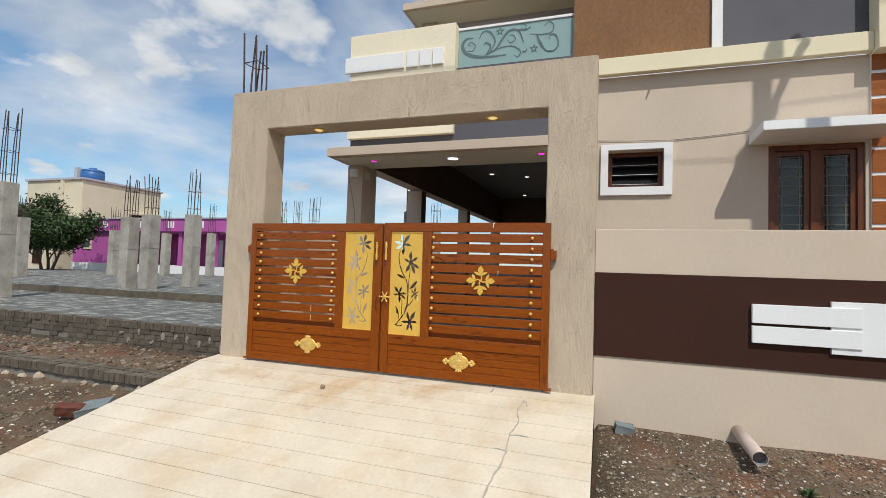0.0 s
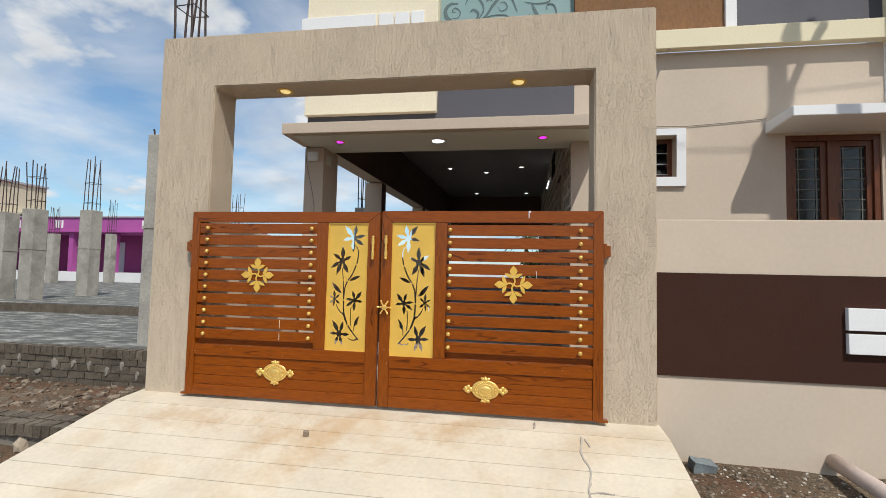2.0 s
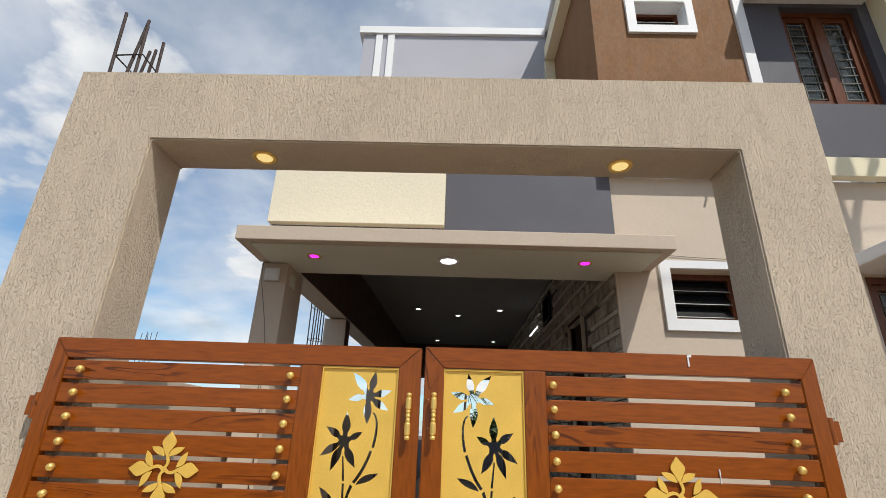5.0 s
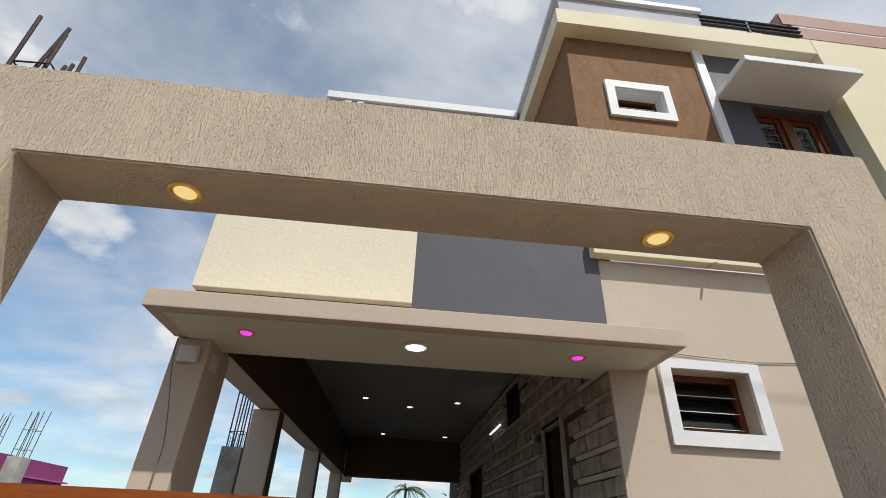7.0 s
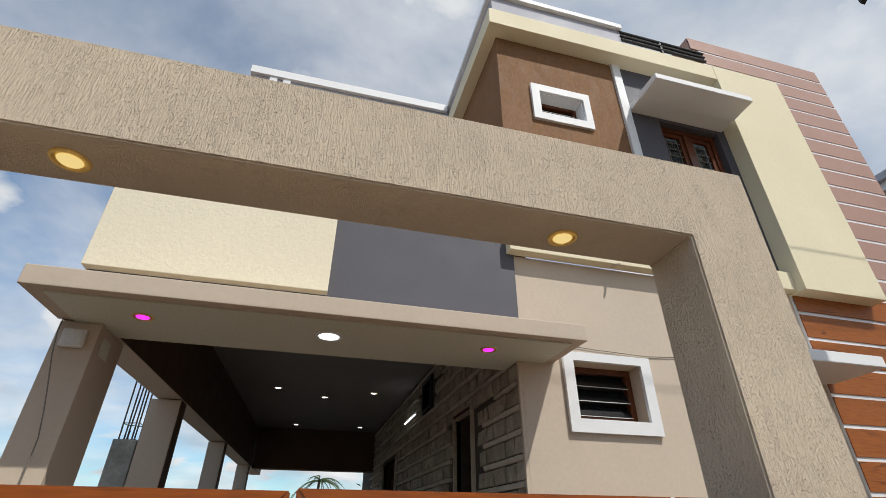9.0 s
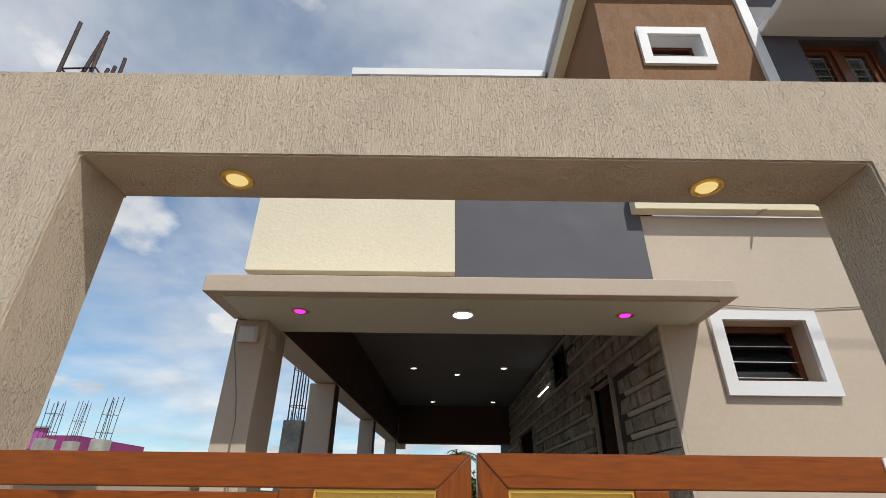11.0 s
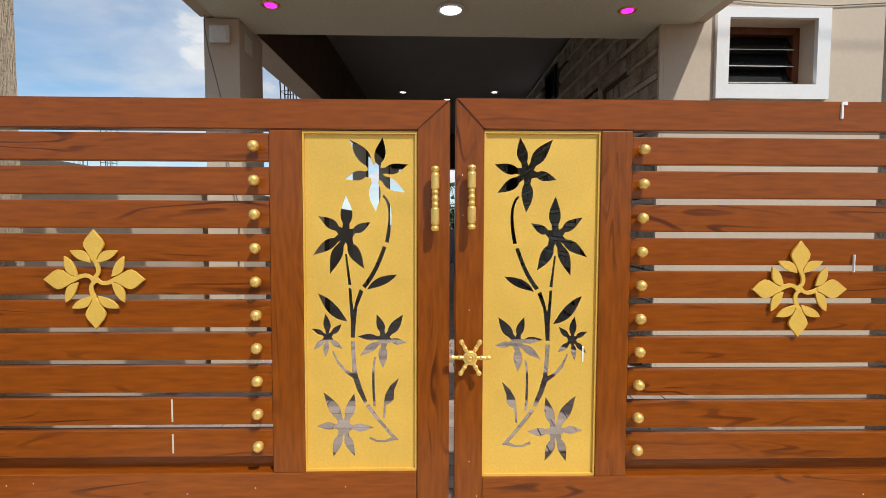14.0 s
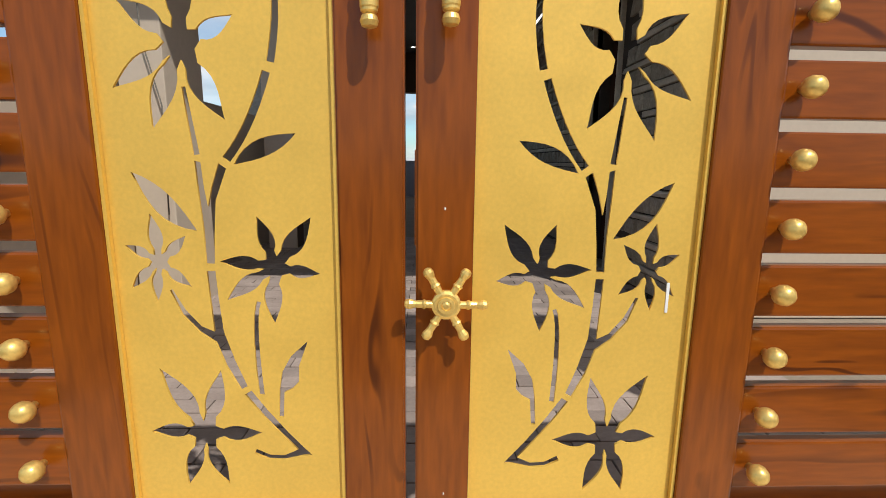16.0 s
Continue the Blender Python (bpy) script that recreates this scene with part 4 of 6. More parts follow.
paint_drip(leaf_r, 1.075, 1.412, 0.006, 0.045)
paint_drip(leaf_r, 1.083, 1.432, 0.012, 0.010)
paint_drip(leaf_r, 1.13, 0.985, 0.003, 0.05)
part("paint_drip", bx(0.362, 0.366, 0.0125, 0.0145, 0.70, 0.745), M_WHITE, leaf_r, "white paint drip")
part("paint_drip", bx(-0.797, -0.793, 0.0025, 0.005, 0.535, 0.60), M_CREAMFAR, leaf_l, "pale scratch")
part("paint_drip", bx(-0.797, -0.793, 0.0025, 0.005, 0.445, 0.50), M_CREAMFAR, leaf_l, "pale scratch")
speck = random.Random(21)
ME_SPECK = mesh_of(bx(-0.0009, 0.0009, -0.0009, 0.001, -0.0016, 0.0016), "paint_speck", M_WHITE)
for leaf, x0, x1, zl in ((leaf_l, -1.50, -0.03, 0.345), (leaf_r, 0.01, 1.50, 0.325)):
    for _ in range(6):
        plate("paint_speck", ME_SPECK, leaf, (speck.uniform(x0, x1), 0.0008, zl + speck.uniform(-0.03, 0.03)), "tiny white paint speck")
for _ in range(5):
    plate("paint_speck", ME_SPECK, leaf_r, (speck.uniform(0.008, 0.07), -0.0002, speck.uniform(0.3, 1.3)), "tiny white paint speck")
part("weld_plate", bx(-0.0205, -0.0192, 0.004, 0.036, 0.80, 0.93), M_GATE_V, leaf_l, "welded edge plate")
part("weld_plate", bx(-0.0058, -0.0042, 0.004, 0.036, 0.80, 0.93), M_GATE_V, leaf_r, "welded edge plate")

# ---- porch side wall with split stone ----
SX = 1.60
wall_s = thing("wall_porch", "porch side wall clad in split brown stone", "wall", kind="structure")
bm = bmesh.new()
wall_x(bm, WY + 0.232, 13.0, -0.02, 3.361, SX, SX + 0.2, [(3.40, 4.01, -0.02, 2.42), (5.18, 5.66, 2.84, 3.20), (7.77, 9.2, -0.02, 2.45)])
part("wall_body", bm, M_STONEGAP, wall_s)
part("wall_end", bx(SX - 0.028, SX - 0.001, WY + 0.001, WY + 0.03, -0.02, 3.36), M_TAN, wall_s, "tan painted edge")
# one thin dark sheet paints the shade inside the rooms
part("room_dark", bx(SX + 0.21, SX + 0.24, 2.6, 12.9, -0.02, 3.36), M_ROOMSHADE, wall_s, "dark sheet painted as the shade of rooms behind the openings")
HOLES = [(3.37, 4.04, -1, 2.45), (5.15, 5.69, 2.81, 3.23), (7.73, 9.24, -1, 2.5)]
rnd = random.Random(5)


def stone_piece(w, h, d):
    """A split stone: a block with an uneven face."""
    bm = bmesh.new()
    box(bm, -d, 0.03, -w / 2, w / 2, -h / 2, h / 2)
    for v in bm.verts:
        if v.co.x < 0:
            v.co.x += rnd.uniform(-0.012, 0.012)
            v.co.y *= rnd.uniform(0.93, 0.985)
            v.co.z *= rnd.uniform(0.90, 0.97)
    f = [q for q in bm.faces if all(v.co.x < -0.001 for v in q.verts)]
    r = bmesh.ops.poke(bm, faces=f)
    for v in r["verts"]:
        v.co.x -= rnd.uniform(0.0, 0.014)
    return mesh_of(bm, "stone", M_STONE if h > 0.1 else M_STONETHIN)


ROUGH = [stone_piece(w, 0.125, 0.022) for w in (0.15, 0.19, 0.23, 0.28) for _ in range(3)]
THIN = [stone_piece(w, 0.042, 0.034) for w in (0.55, 0.70, 0.90)]
rest, rest_thin = bmesh.new(), bmesh.new()
count = 0
z = 0.02
row = 0
while z < 3.33:
    thin = row % 2 == 1
    h = 0.042 if thin else 0.125
    y = WY + 0.035
    while y < 10.75:
        pool = THIN if thin else ROUGH
        me = pool[rnd.randrange(len(pool))]
        w = (0.55, 0.70, 0.90)[THIN.index(me)] if thin else (0.15, 0.19, 0.23, 0.28)[ROUGH.index(me) // 3]
        cy, cz = y + w / 2, z + h / 2
        clash = any(a - w / 2 < cy < b + w / 2 and c < cz < d for a, b, c, d in HOLES)
        if not clash and cz + h / 2 < 3.36:
            m = Matrix.Translation((SX, cy, cz))
            if cz > 1.2 and cy < 5.4 and count < 300:
                ob = new("stone", me)
                ob.parent = wall_s
                ob.location = (SX, cy, cz)
                count += 1
            else:
                bag = rest_thin if thin else rest
                off = len(bag.verts)
                bag.from_mesh(me)
                bag.verts.ensure_lookup_table()
                for v in bag.verts[off:]:
                    v.co = m @ v.co
        y += w + 0.004
    z += h + 0.008
    row += 1
tagged(part("stone_rest", rest, M_STONE, wall_s), kind="stuff")
tagged(part("thin_stone_rest", rest_thin, M_STONETHIN, wall_s), kind="stuff")


def door_in_wall(name, y0, y1, top, label):
    d = thing(name, label, "door", kind="structure")
    for a, b in ((y0 - 0.025, y0), (y1, y1 + 0.025)):
        part("frame", bx(SX - 0.04, SX + 0.05, a, b, -0.02, top + 0.025, bevel=0.003), M_STONETHIN, d)
    part("lintel", bx(SX - 0.04, SX + 0.05, y0, y1, top, top + 0.025, bevel=0.003), M_DARKBROWN, d)
    # no leaf shows: added dark brown sheet paints the shaded opening
    part("leaf", bx(SX + 0.15, SX + 0.19, y0 + 0.002, y1 - 0.002, -0.01, top - 0.002), M_DARKBROWN, d, "dark sheet standing in for the shade of the opening")
    return d


door_in_wall("door_1", 3.40, 4.01, 2.42, "side doorway in the stone wall, its shade a dark sheet")
door_in_wall("door_2", 7.77, 9.20, 2.45, "side doorway further in, its shade a dark sheet")
v = thing("window_2", "small dark vent window in the stone wall", "window", kind="structure")
bm = bmesh.new()
for y0, y1, z0, z1 in ((5.14, 5.18, 2.80, 3.24), (5.66, 5.70, 2.80, 3.24), (5.18, 5.66, 2.80, 2.84), (5.18, 5.66, 3.20, 3.24)):
    box(bm, SX - 0.03, SX + 0.05, y0, y1, z0, z1)
part("frame", bm, M_BLACK, v)

# ---- left boundary and far wall of the yard ----
solo("wall_side", bx(-1.97, -1.82, 0.372, 12.6, -0.6, 1.385, bevel=0.006), M_TAN, "tan painted side boundary wall", "wall", kind="structure")
solo("wall_far", bx(-1.815, 9.0, 12.6, 12.75, -0.6, 0.95), M_PALEGREY, "grey wall at the far end of the yard", "wall", kind="structure")
solo("wall_right_end", bx(9.0, 9.2, 0.10, 12.75, -0.6, 3.5), M_TAN, "tan wall closing the plot", "wall", kind="structure")

# ---- windows ----
def frame_ring(bm, x0, x1, z0, z1, w, y0, y1, bevel=0.0):
    for a in ((x0, x1, z0, z0 + w), (x0, x1, z1 - w, z1), (x0, x0 + w, z0 + w, z1 - w), (x1 - w, x1, z0 + w, z1 - w)):
        box(bm, a[0], a[1], y0, y1, a[2], a[3])


def ring_plate(name, outer, inner, y0, y1, mat, parent, label):
    """A flat frame with mitred look: a plate with a rectangular hole."""
    def loop(r):
        return [(r[0], r[2]), (r[1], r[2]), (r[1], r[3]), (r[0], r[3])]
    me = outline_mesh(name, [loop(outer), loop(inner)], y1 - y0, mat)
    return plate(name, me, parent, (0, (y0 + y1) / 2, 0), label)


def louvre_window(name, outer, hole, y, label, lined=False):
    """A ventilator: raised white surround, wooden frame set back, glass louvres."""
    win = thing(name, label, "window", kind="structure")
    x0, x1, z0, z1 = hole
    ring_plate("surround", outer, (x0 + 0.001, x1 - 0.001, z0 + 0.001, z1 - 0.001), y - 0.035, y - 0.001, M_WHITE, win, "white raised surround")
    if lined:
        bm = bmesh.new()
        frame_ring(bm, x0 + 0.0015, x1 - 0.0015, z0 + 0.0015, z1 - 0.0015, 0.012, y, y + 0.138)
        part("reveal", bm, M_WHITE, win, "white painted reveal")
    fr = bmesh.new()
    frame_ring(fr, x0 + 0.002, x1 - 0.002, z0 + 0.002, z1 - 0.002, 0.05, y + 0.14, y + 0.20)
    part("window_frame", fr, M_FRAMEWOOD, win, "brown wooden frame")
    n = 3
    for i in range(n):
        zc = z0 + 0.052 + (z1 - z0 - 0.104) * (i + 0.5) / n
        bm = bmesh.new()
        box(bm, x0 + 0.055, x1 - 0.055, -0.003, 0.003, -0.066, 0.066)
        bmesh.ops.transform(bm, matrix=Matrix.Translation((0, y + 0.165, zc)) @ Matrix.Rotation(radians(-32), 4, "X"), verts=bm.verts)
        part("louvre", bm, M_LOUVRE, win, "dark glass louvre")
        # thin pale bar paints the highlight along each louvre
        part("louvre_clip", bx(x0 + 0.053, x1 - 0.053, y + 0.122, y + 0.126, zc - 0.058, zc - 0.053), M_PLASTIC, win, "pale bar painted as a louvre highlight")
    # dark sheet stands in for the shade of the room behind
    part("dark_back", bx(x0, x1, y + 0.235, y + 0.25, z0, z1), M_ROOMSHADE, win)
    return win


louvre_window("window_1", (1.966, 2.794, 2.005, 2.648), (2.055, 2.70, 2.107, 2.577), WY, "small louvred window with white surround and brown frame")
louvre_window("window_3", (1.985, 2.745, 5.355, 5.92), (2.085, 2.66, 5.46, 5.815), 2.12, "small upper window with white surround and brown frame", True)


def casement_window(name, hole, y, label):
    """A two-leaf wooden window with dark glass behind an iron grille."""
    win = thing(name, label, "window", kind="structure")
    x0, x1, z0, z1 = hole
    bm = bmesh.new()
    frame_ring(bm, x0 + 0.002, x1 - 0.002, z0 + 0.002, z1 - 0.002, 0.06, y + 0.02, y + 0.12)
    part("window_frame", bm, M_FRAMEWOOD, win, "brown wooden frame")
    xm = (x0 + x1) / 2
    part("mullion", bx(xm - 0.04, xm + 0.04, y + 0.022, y + 0.118, z0 + 0.063, z1 - 0.063), M_FRAMEWOOD, win)
    for a, b in ((x0 + 0.063, xm - 0.041), (xm + 0.041, x1 - 0.063)):
        bm = bmesh.new()
        frame_ring(bm, a, b, z0 + 0.064, z1 - 0.064, 0.055, y + 0.045, y + 0.085)
        sash = part("sash", bm, M_FRAMEWOOD, win, "brown sash")
        part("pane", bx(a + 0.056, b - 0.056, y + 0.075, y + 0.08, z0 + 0.12, z1 - 0.12), M_DARKGLASS, sash, "dark glass pane")
        g = bmesh.new()
        zz = z0 + 0.15
        while zz < z1 - 0.13:
            box(g, a + 0.058, b - 0.058, y + 0.058, y + 0.064, zz, zz + 0.008)
            zz += 0.11
        for xx in (a + 0.085, b - 0.093):
            box(g, xx, xx + 0.008, y + 0.065, y + 0.071, z0 + 0.12, z1 - 0.12)
        part("grille", g, M_CABLE, win, "pale iron grille bars")
    # room shade behind the panes, put in as a dark sheet
    part("dark_back", bx(x0, x1, y + 0.212, y + 0.226, z0, z1), M_ROOMSHADE, win)
    return win


casement_window("window_4", (3.80, 4.708, 1.05, 2.552), WY, "tall two-leaf wooden window with dark glass and grille")
casement_window("window_5", (3.74, 4.62, 4.45, 5.80), 2.19, "upper two-leaf wooden window with dark glass and grille")


def awning(x0, x1, y0, y1, z0, z1, label):
    a = thing("window_awning", label, "awning", group="window awnings", kind="structure")
    bm = bmesh.new()
    vs = box(bm, x0, x1, y0, y1, z0, z1)
    for v in vs:
        if v.co.z < (z0 + z1) / 2 and v.co.y > (y0 + y1) / 2:
            v.co.z -= 0.02
    bmesh.ops.bevel(bm, geom=list(bm.edges), offset=0.005, segments=2, affect="EDGES")
    part("slab", bm, M_WHITE, a)
    return a


awning(3.603, 4.83, 1.60, WY - 0.001, 2.59, 2.69, "white painted concrete awning over the lower window")
awning(3.335, 4.70, 1.60, 1.928, 5.865, 5.95, "white painted concrete awning over the upper window")
awning(3.335, 4.70, 1.929, 2.129, 5.865, 5.949, "white painted root of the upper awning")

# roof railing
rl = thing("roof_railing", "dark steel pipe railing on the roof", "railing")
for zz in (7.09, 7.17, 7.25):
    bm = bmesh.new()
    tube(bm, [(3.38, 1.99, zz), (4.74, 1.99, zz)], 0.022, 8)
    part("pipe", bm, M_BLACK, rl)
part("post", bx(4.0, 4.03, 1.975, 2.005, 6.936, 7.27), M_BLACK, rl)

# ---- balcony glass ----
bg = thing("balcony_glass", "frosted green glass panel etched with scrolls and flowers", "balustrade")
part("glass_sheet", bx(0.005, 1.597, 2.19, 2.20, 3.862, 4.425), M_FROST, bg)
part("top_rail", bx(0.002, 1.598, 2.175, 2.215, 4.426, 4.462, bevel=0.004), M_WHITE, bg, "white top rail")


def vine(knots, n=7):
    """A smooth line through a few turning points."""
    k = [Vector(p) for p in knots]
    k = [2 * k[0] - k[1]] + k + [2 * k[-1] - k[-2]]
    pts = []
    for p0, p1, p2, p3 in zip(k, k[1:], k[2:], k[3:]):
        for i in range(n):
            u = i / n
            pts.append(0.5 * (2 * p1 + (p2 - p0) * u + (2 * p0 - 5 * p1 + 4 * p2 - p3) * u * u + (3 * p1 - p0 - 3 * p2 + p3) * u ** 3))
    return pts + [k[-2]]


def ribbon(pts, w):
    left, right = [], []
    for i, p in enumerate(pts):
        d = (pts[min(i + 1, len(pts) - 1)] - pts[max(i - 1, 0)]).normalized()
        nrm = Vector((-d.y, d.x)) * w * (0.25 + 0.75 * math.sin(math.pi * (i + 0.6) / (len(pts) + 0.4))) / 2
        left.append(tuple(p + nrm)); right.append(tuple(p - nrm))
    return left + right[::-1]


def etched_vine(knots, w, y):
    plate("scroll", outline_mesh("scroll", [ribbon(vine(knots), w)], 0.002, M_ETCH), bg, (0, y, 0), "dark etched scroll")


etched_vine(((0.219, 4.298), (0.119, 4.294), (0.063, 4.218), (0.091, 4.116), (0.227, 4.035), (0.425, 4.004), (0.697, 4.005)), 0.050, 2.1875)
etched_vine(((0.141, 4.118), (0.216, 4.118), (0.247, 4.188), (0.187, 4.244), (0.147, 4.208), (0.189, 4.187)), 0.014, 2.1872)
etched_vine(((0.302, 4.271), (0.357, 4.370), (0.463, 4.348), (0.532, 4.201), (0.440, 4.035)), 0.026, 2.1869)
etched_vine(((0.371, 4.181), (0.410, 4.208), (0.469, 4.144), (0.408, 4.030)), 0.030, 2.1866)
etched_vine(((0.392, 4.024), (0.551, 4.110), (0.643, 4.244), (0.743, 4.343), (0.861, 4.319), (0.935, 4.151)), 0.034, 2.1863)
etched_vine(((0.707, 4.220), (0.748, 4.167), (0.817, 4.206), (0.784, 4.274), (0.729, 4.265)), 0.013, 2.1860)
etched_vine(((0.424, 4.028), (0.607, 4.112), (0.788, 4.114), (0.892, 4.030), (0.855, 3.955), (0.807, 3.992)), 0.015, 2.1857)
etched_vine(((0.759, 4.341), (0.876, 4.333), (0.969, 4.329), (1.030, 4.360)), 0.022, 2.1854)
etched_vine(((0.905, 4.417), (0.960, 4.385), (0.946, 4.332), (0.891, 4.363)), 0.012, 2.1851)
etched_vine(((1.017, 4.259), (1.170, 4.231), (1.305, 4.245), (1.333, 4.335), (1.271, 4.398), (1.205, 4.344)), 0.017, 2.1848)
etched_vine(((1.109, 4.247), (1.165, 4.130), (1.236, 4.005), (1.340, 3.992), (1.398, 4.071), (1.365, 4.198), (1.291, 4.208), (1.285, 4.147)), 0.019, 2.1845)
etched_vine(((1.109, 4.239), (1.150, 4.132), (1.205, 4.032)), 0.030, 2.1842)
etched_vine(((0.915, 4.019), (0.969, 4.029), (0.984, 4.058)), 0.016, 2.1839)
for cx, cz in ((0.600, 4.346), (1.076, 4.047)):
    star = [(cx + r * math.cos(a), cz + r * math.sin(a)) for k in range(10) for a, r in ((math.tau * k / 10 + 0.3, 0.066 if k % 2 == 0 else 0.03),)]
    hole = [(cx + (r - 0.013) * math.cos(a), cz + (r - 0.013) * math.sin(a)) for k in range(10) for a, r in ((math.tau * k / 10 + 0.3, 0.052 if k % 2 == 0 else 0.024),)]
    plate("flower", outline_mesh("flower", [star, hole], 0.002, M_ETCH), bg, (0, 2.187, 0), "dark etched flower")

# ---- lamps ----
def downlight(name, at, r, mat, label, group, deep=0.0):
    """A round recessed or surface lamp on a soffit, glowing downwards."""
    d = thing(name, label, "ceiling light", at, group=group)
    bm = bmesh.new()
    lathe(bm, [(r * 1.28, 0.002), (r * 1.28, -0.004 - deep), (r * 1.20, -0.009 - deep), (r, -0.007 - deep), (r * 0.98, -0.002 - deep * 0.8)], sides=28)
    part("rim", bm, M_PLASTIC if deep else M_BRASS, d, "" if deep else "brassy rim", True)
    bm = bmesh.new()
    lathe(bm, [(r * (0.96 if deep else 0.82), -0.0045 - deep), (r * (0.9 if deep else 0.76), -0.0082 - deep), (r * 0.4, -0.0095 - deep)], sides=28)
    part("lens", bm, mat, d, "glowing lens", True)
    return d


downlight("gate_downlight", (-0.945, 0.228, 2.48), 0.052, M_LAMPWARM, "lit warm round downlight under the gate lintel", "gate downlights")
downlight("gate_downlight", (0.985, 0.240, 2.48), 0.052, M_LAMPWARM, "lit warm round downlight under the gate lintel", "gate downlights")
downlight("canopy_light", (0.053, 1.933, 2.535), 0.074, M_LAMPWHITE, "lit white round surface lamp under the canopy", "", 0.012)
downlight("pink_light", (-1.136, 1.924, 2.535), 0.050, M_LAMPPINK, "lit magenta downlight under the canopy", "pink canopy lights")
downlight("pink_light", (1.243, 1.931, 2.535), 0.050, M_LAMPPINK, "lit magenta downlight under the canopy", "pink canopy lights")
for x, y in ((-0.577, 7.02), (0.20, 7.47), (0.998, 6.96), (-0.285, 10.27), (1.137, 10.22)):
    downlight("porch_downlight", (x, y, 3.362), 0.055, M_LAMPWHITE, "lit small white downlight in the porch ceiling", "porch downlights")
tl = thing("tube_light", "lit white tube light on the stone wall", "tube light", (SX - 0.05, 6.42, 2.86))
part("batten", bx(-0.005, 0.05, -0.42, 0.42, -0.014, 0.014), M_PLASTIC, tl)
bm = bmesh.new()
tube(bm, [(-0.016, -0.40, 0), (-0.016, 0.40, 0)], 0.010, 10)
part("tube", bm, M_LAMPWHITE, tl, "glowing tube")

# ---- fittings on the column ----
sb = thing("wall_lamp_box", "white square plastic box on the porch column", "switch box", (-1.56, 2.14, 2.416))
part("box", bx(-0.07, 0.07, -0.035, 0.0, -0.06, 0.06, bevel=0.008), M_PLASTIC, sb)
part("cover", bx(-0.055, 0.055, -0.041, -0.0352, -0.046, 0.046, bevel=0.002), M_PLASTIC, sb)
sb2 = thing("switch_plate", "flat tan switch plate on the porch column", "switch plate", (-1.426, 2.29, 2.40))
part("plate", bx(-0.004, 0.006, -0.07, 0.07, -0.06, 0.06, bevel=0.003), M_SOFFIT, sb2)


def cable(name, pts, r, label, mat=None):
    bm = bmesh.new()
    tube(bm, pts, r, 6)
    return solo(name, bm, mat or M_CABLE, label, "cable", smooth=True)


cable("hanging_cable", [(-1.66, 2.12, 2.546), (-1.655, 2.105, 2.45), (-1.63, 2.10, 2.3), (-1.58, 2.10, 2.1), (-1.545, 2.10, 1.95), (-1.52, 2.105, 1.80), (-1.52, 2.11, 1.55), (-1.44, 2.11, 1.2), (-1.46, 2.12, 0.6)], 0.004, "thin loose cable hanging down the porch column")
cable("wall_cable", [(1.58, 2.128, 2.70), (1.95, 2.13, 2.712), (2.3, 2.13, 2.69), (2.8, 2.13, 2.675), (3.2, 2.13, 2.70), (3.61, 2.13, 2.735)], 0.004, "thin cable strung along the front wall")
bm = bmesh.new()
tube(bm, [(2.60, 2.10, 3.53), (2.60, 2.02, 3.515), (2.595, 1.97, 3.49)], 0.012, 8)
solo("drain_spout", bm, M_TAN, "short drain spout under the cream band", "spout")

# ---- yard paving ----
bm = bmesh.new()
box(bm, -0.098, 0.098, -0.048, 0.048, -0.03, 0.0, bevel=0.004)
ME_PAVER = mesh_of(bm, "paver", M_PAVER)
pv = 0
far = bmesh.new()
yy, j = 0.44, 0
while yy < 5.2:
    xx = -1.70 + (0.1 if j % 2 else 0.0)
    while xx < 1.55:
        if yy < 3.0 and -0.75 < xx < 1.1 and pv < 300:
            ob = new("paver", ME_PAVER)
            ob.parent = yard
            ob.location = (xx, yy, rnd.uniform(-0.003, 0.002))
            pv += 1
        else:
            box(far, xx - 0.097, xx + 0.097, yy - 0.047, yy + 0.047, -0.03, rnd.uniform(-0.003, 0.001))
        xx += 0.2
    yy += 0.1
    j += 1
tagged(part("paver_rest", far, M_PAVER, yard), kind="stuff")

# ---- building plot beside the house ----
rnd = random.Random(11)
plot = thing("plot_slab", "weathered grey concrete floor slab of an unfinished building", "slab", kind="structure")
part("near_slab", bx(-16.0, -2.07, 1.72, 5.25, -0.55, -0.004), M_SLAB, plot)
part("far_slab", bx(-34.0, -2.07, 5.252, 19.5, -0.55, 0.19), M_SLAB, plot)
part("step_face", bx(-34.0, -2.07, 5.236, 5.251, -0.004, 0.175), M_BRICKGREY, plot, "dark brick step")

plinth = thing("wall_plinth", "weathered grey brick plinth wall with spilled mortar", "wall", kind="structure")
part("mortar_core", bx(-16.0, -2.07, 1.615, 1.719, -0.62, -0.008), M_MORTAR, plinth, "old mortar")
part("mortar_pier", bx(-2.30, -2.06, 1.585, 1.6145, -0.62, 0.004), M_MORTAR, plinth, "pale mortar patch")


def brick_mesh(l, h, d):
    bm = bmesh.new()
    box(bm, -l / 2, l / 2, 0, d, -h / 2, h / 2)
    for v in bm.verts:
        v.co += Vector((rnd.uniform(-0.006, 0.006), rnd.uniform(-0.008, 0.004), rnd.uniform(-0.005, 0.005)))
    return mesh_of(bm, "brick", M_BRICKGREY)


LONG = [brick_mesh(0.222, 0.078, 0.05) for _ in range(5)]
END = [brick_mesh(0.078, 0.105, 0.13) for _ in range(5)]
far_bricks = bmesh.new()
made = 0


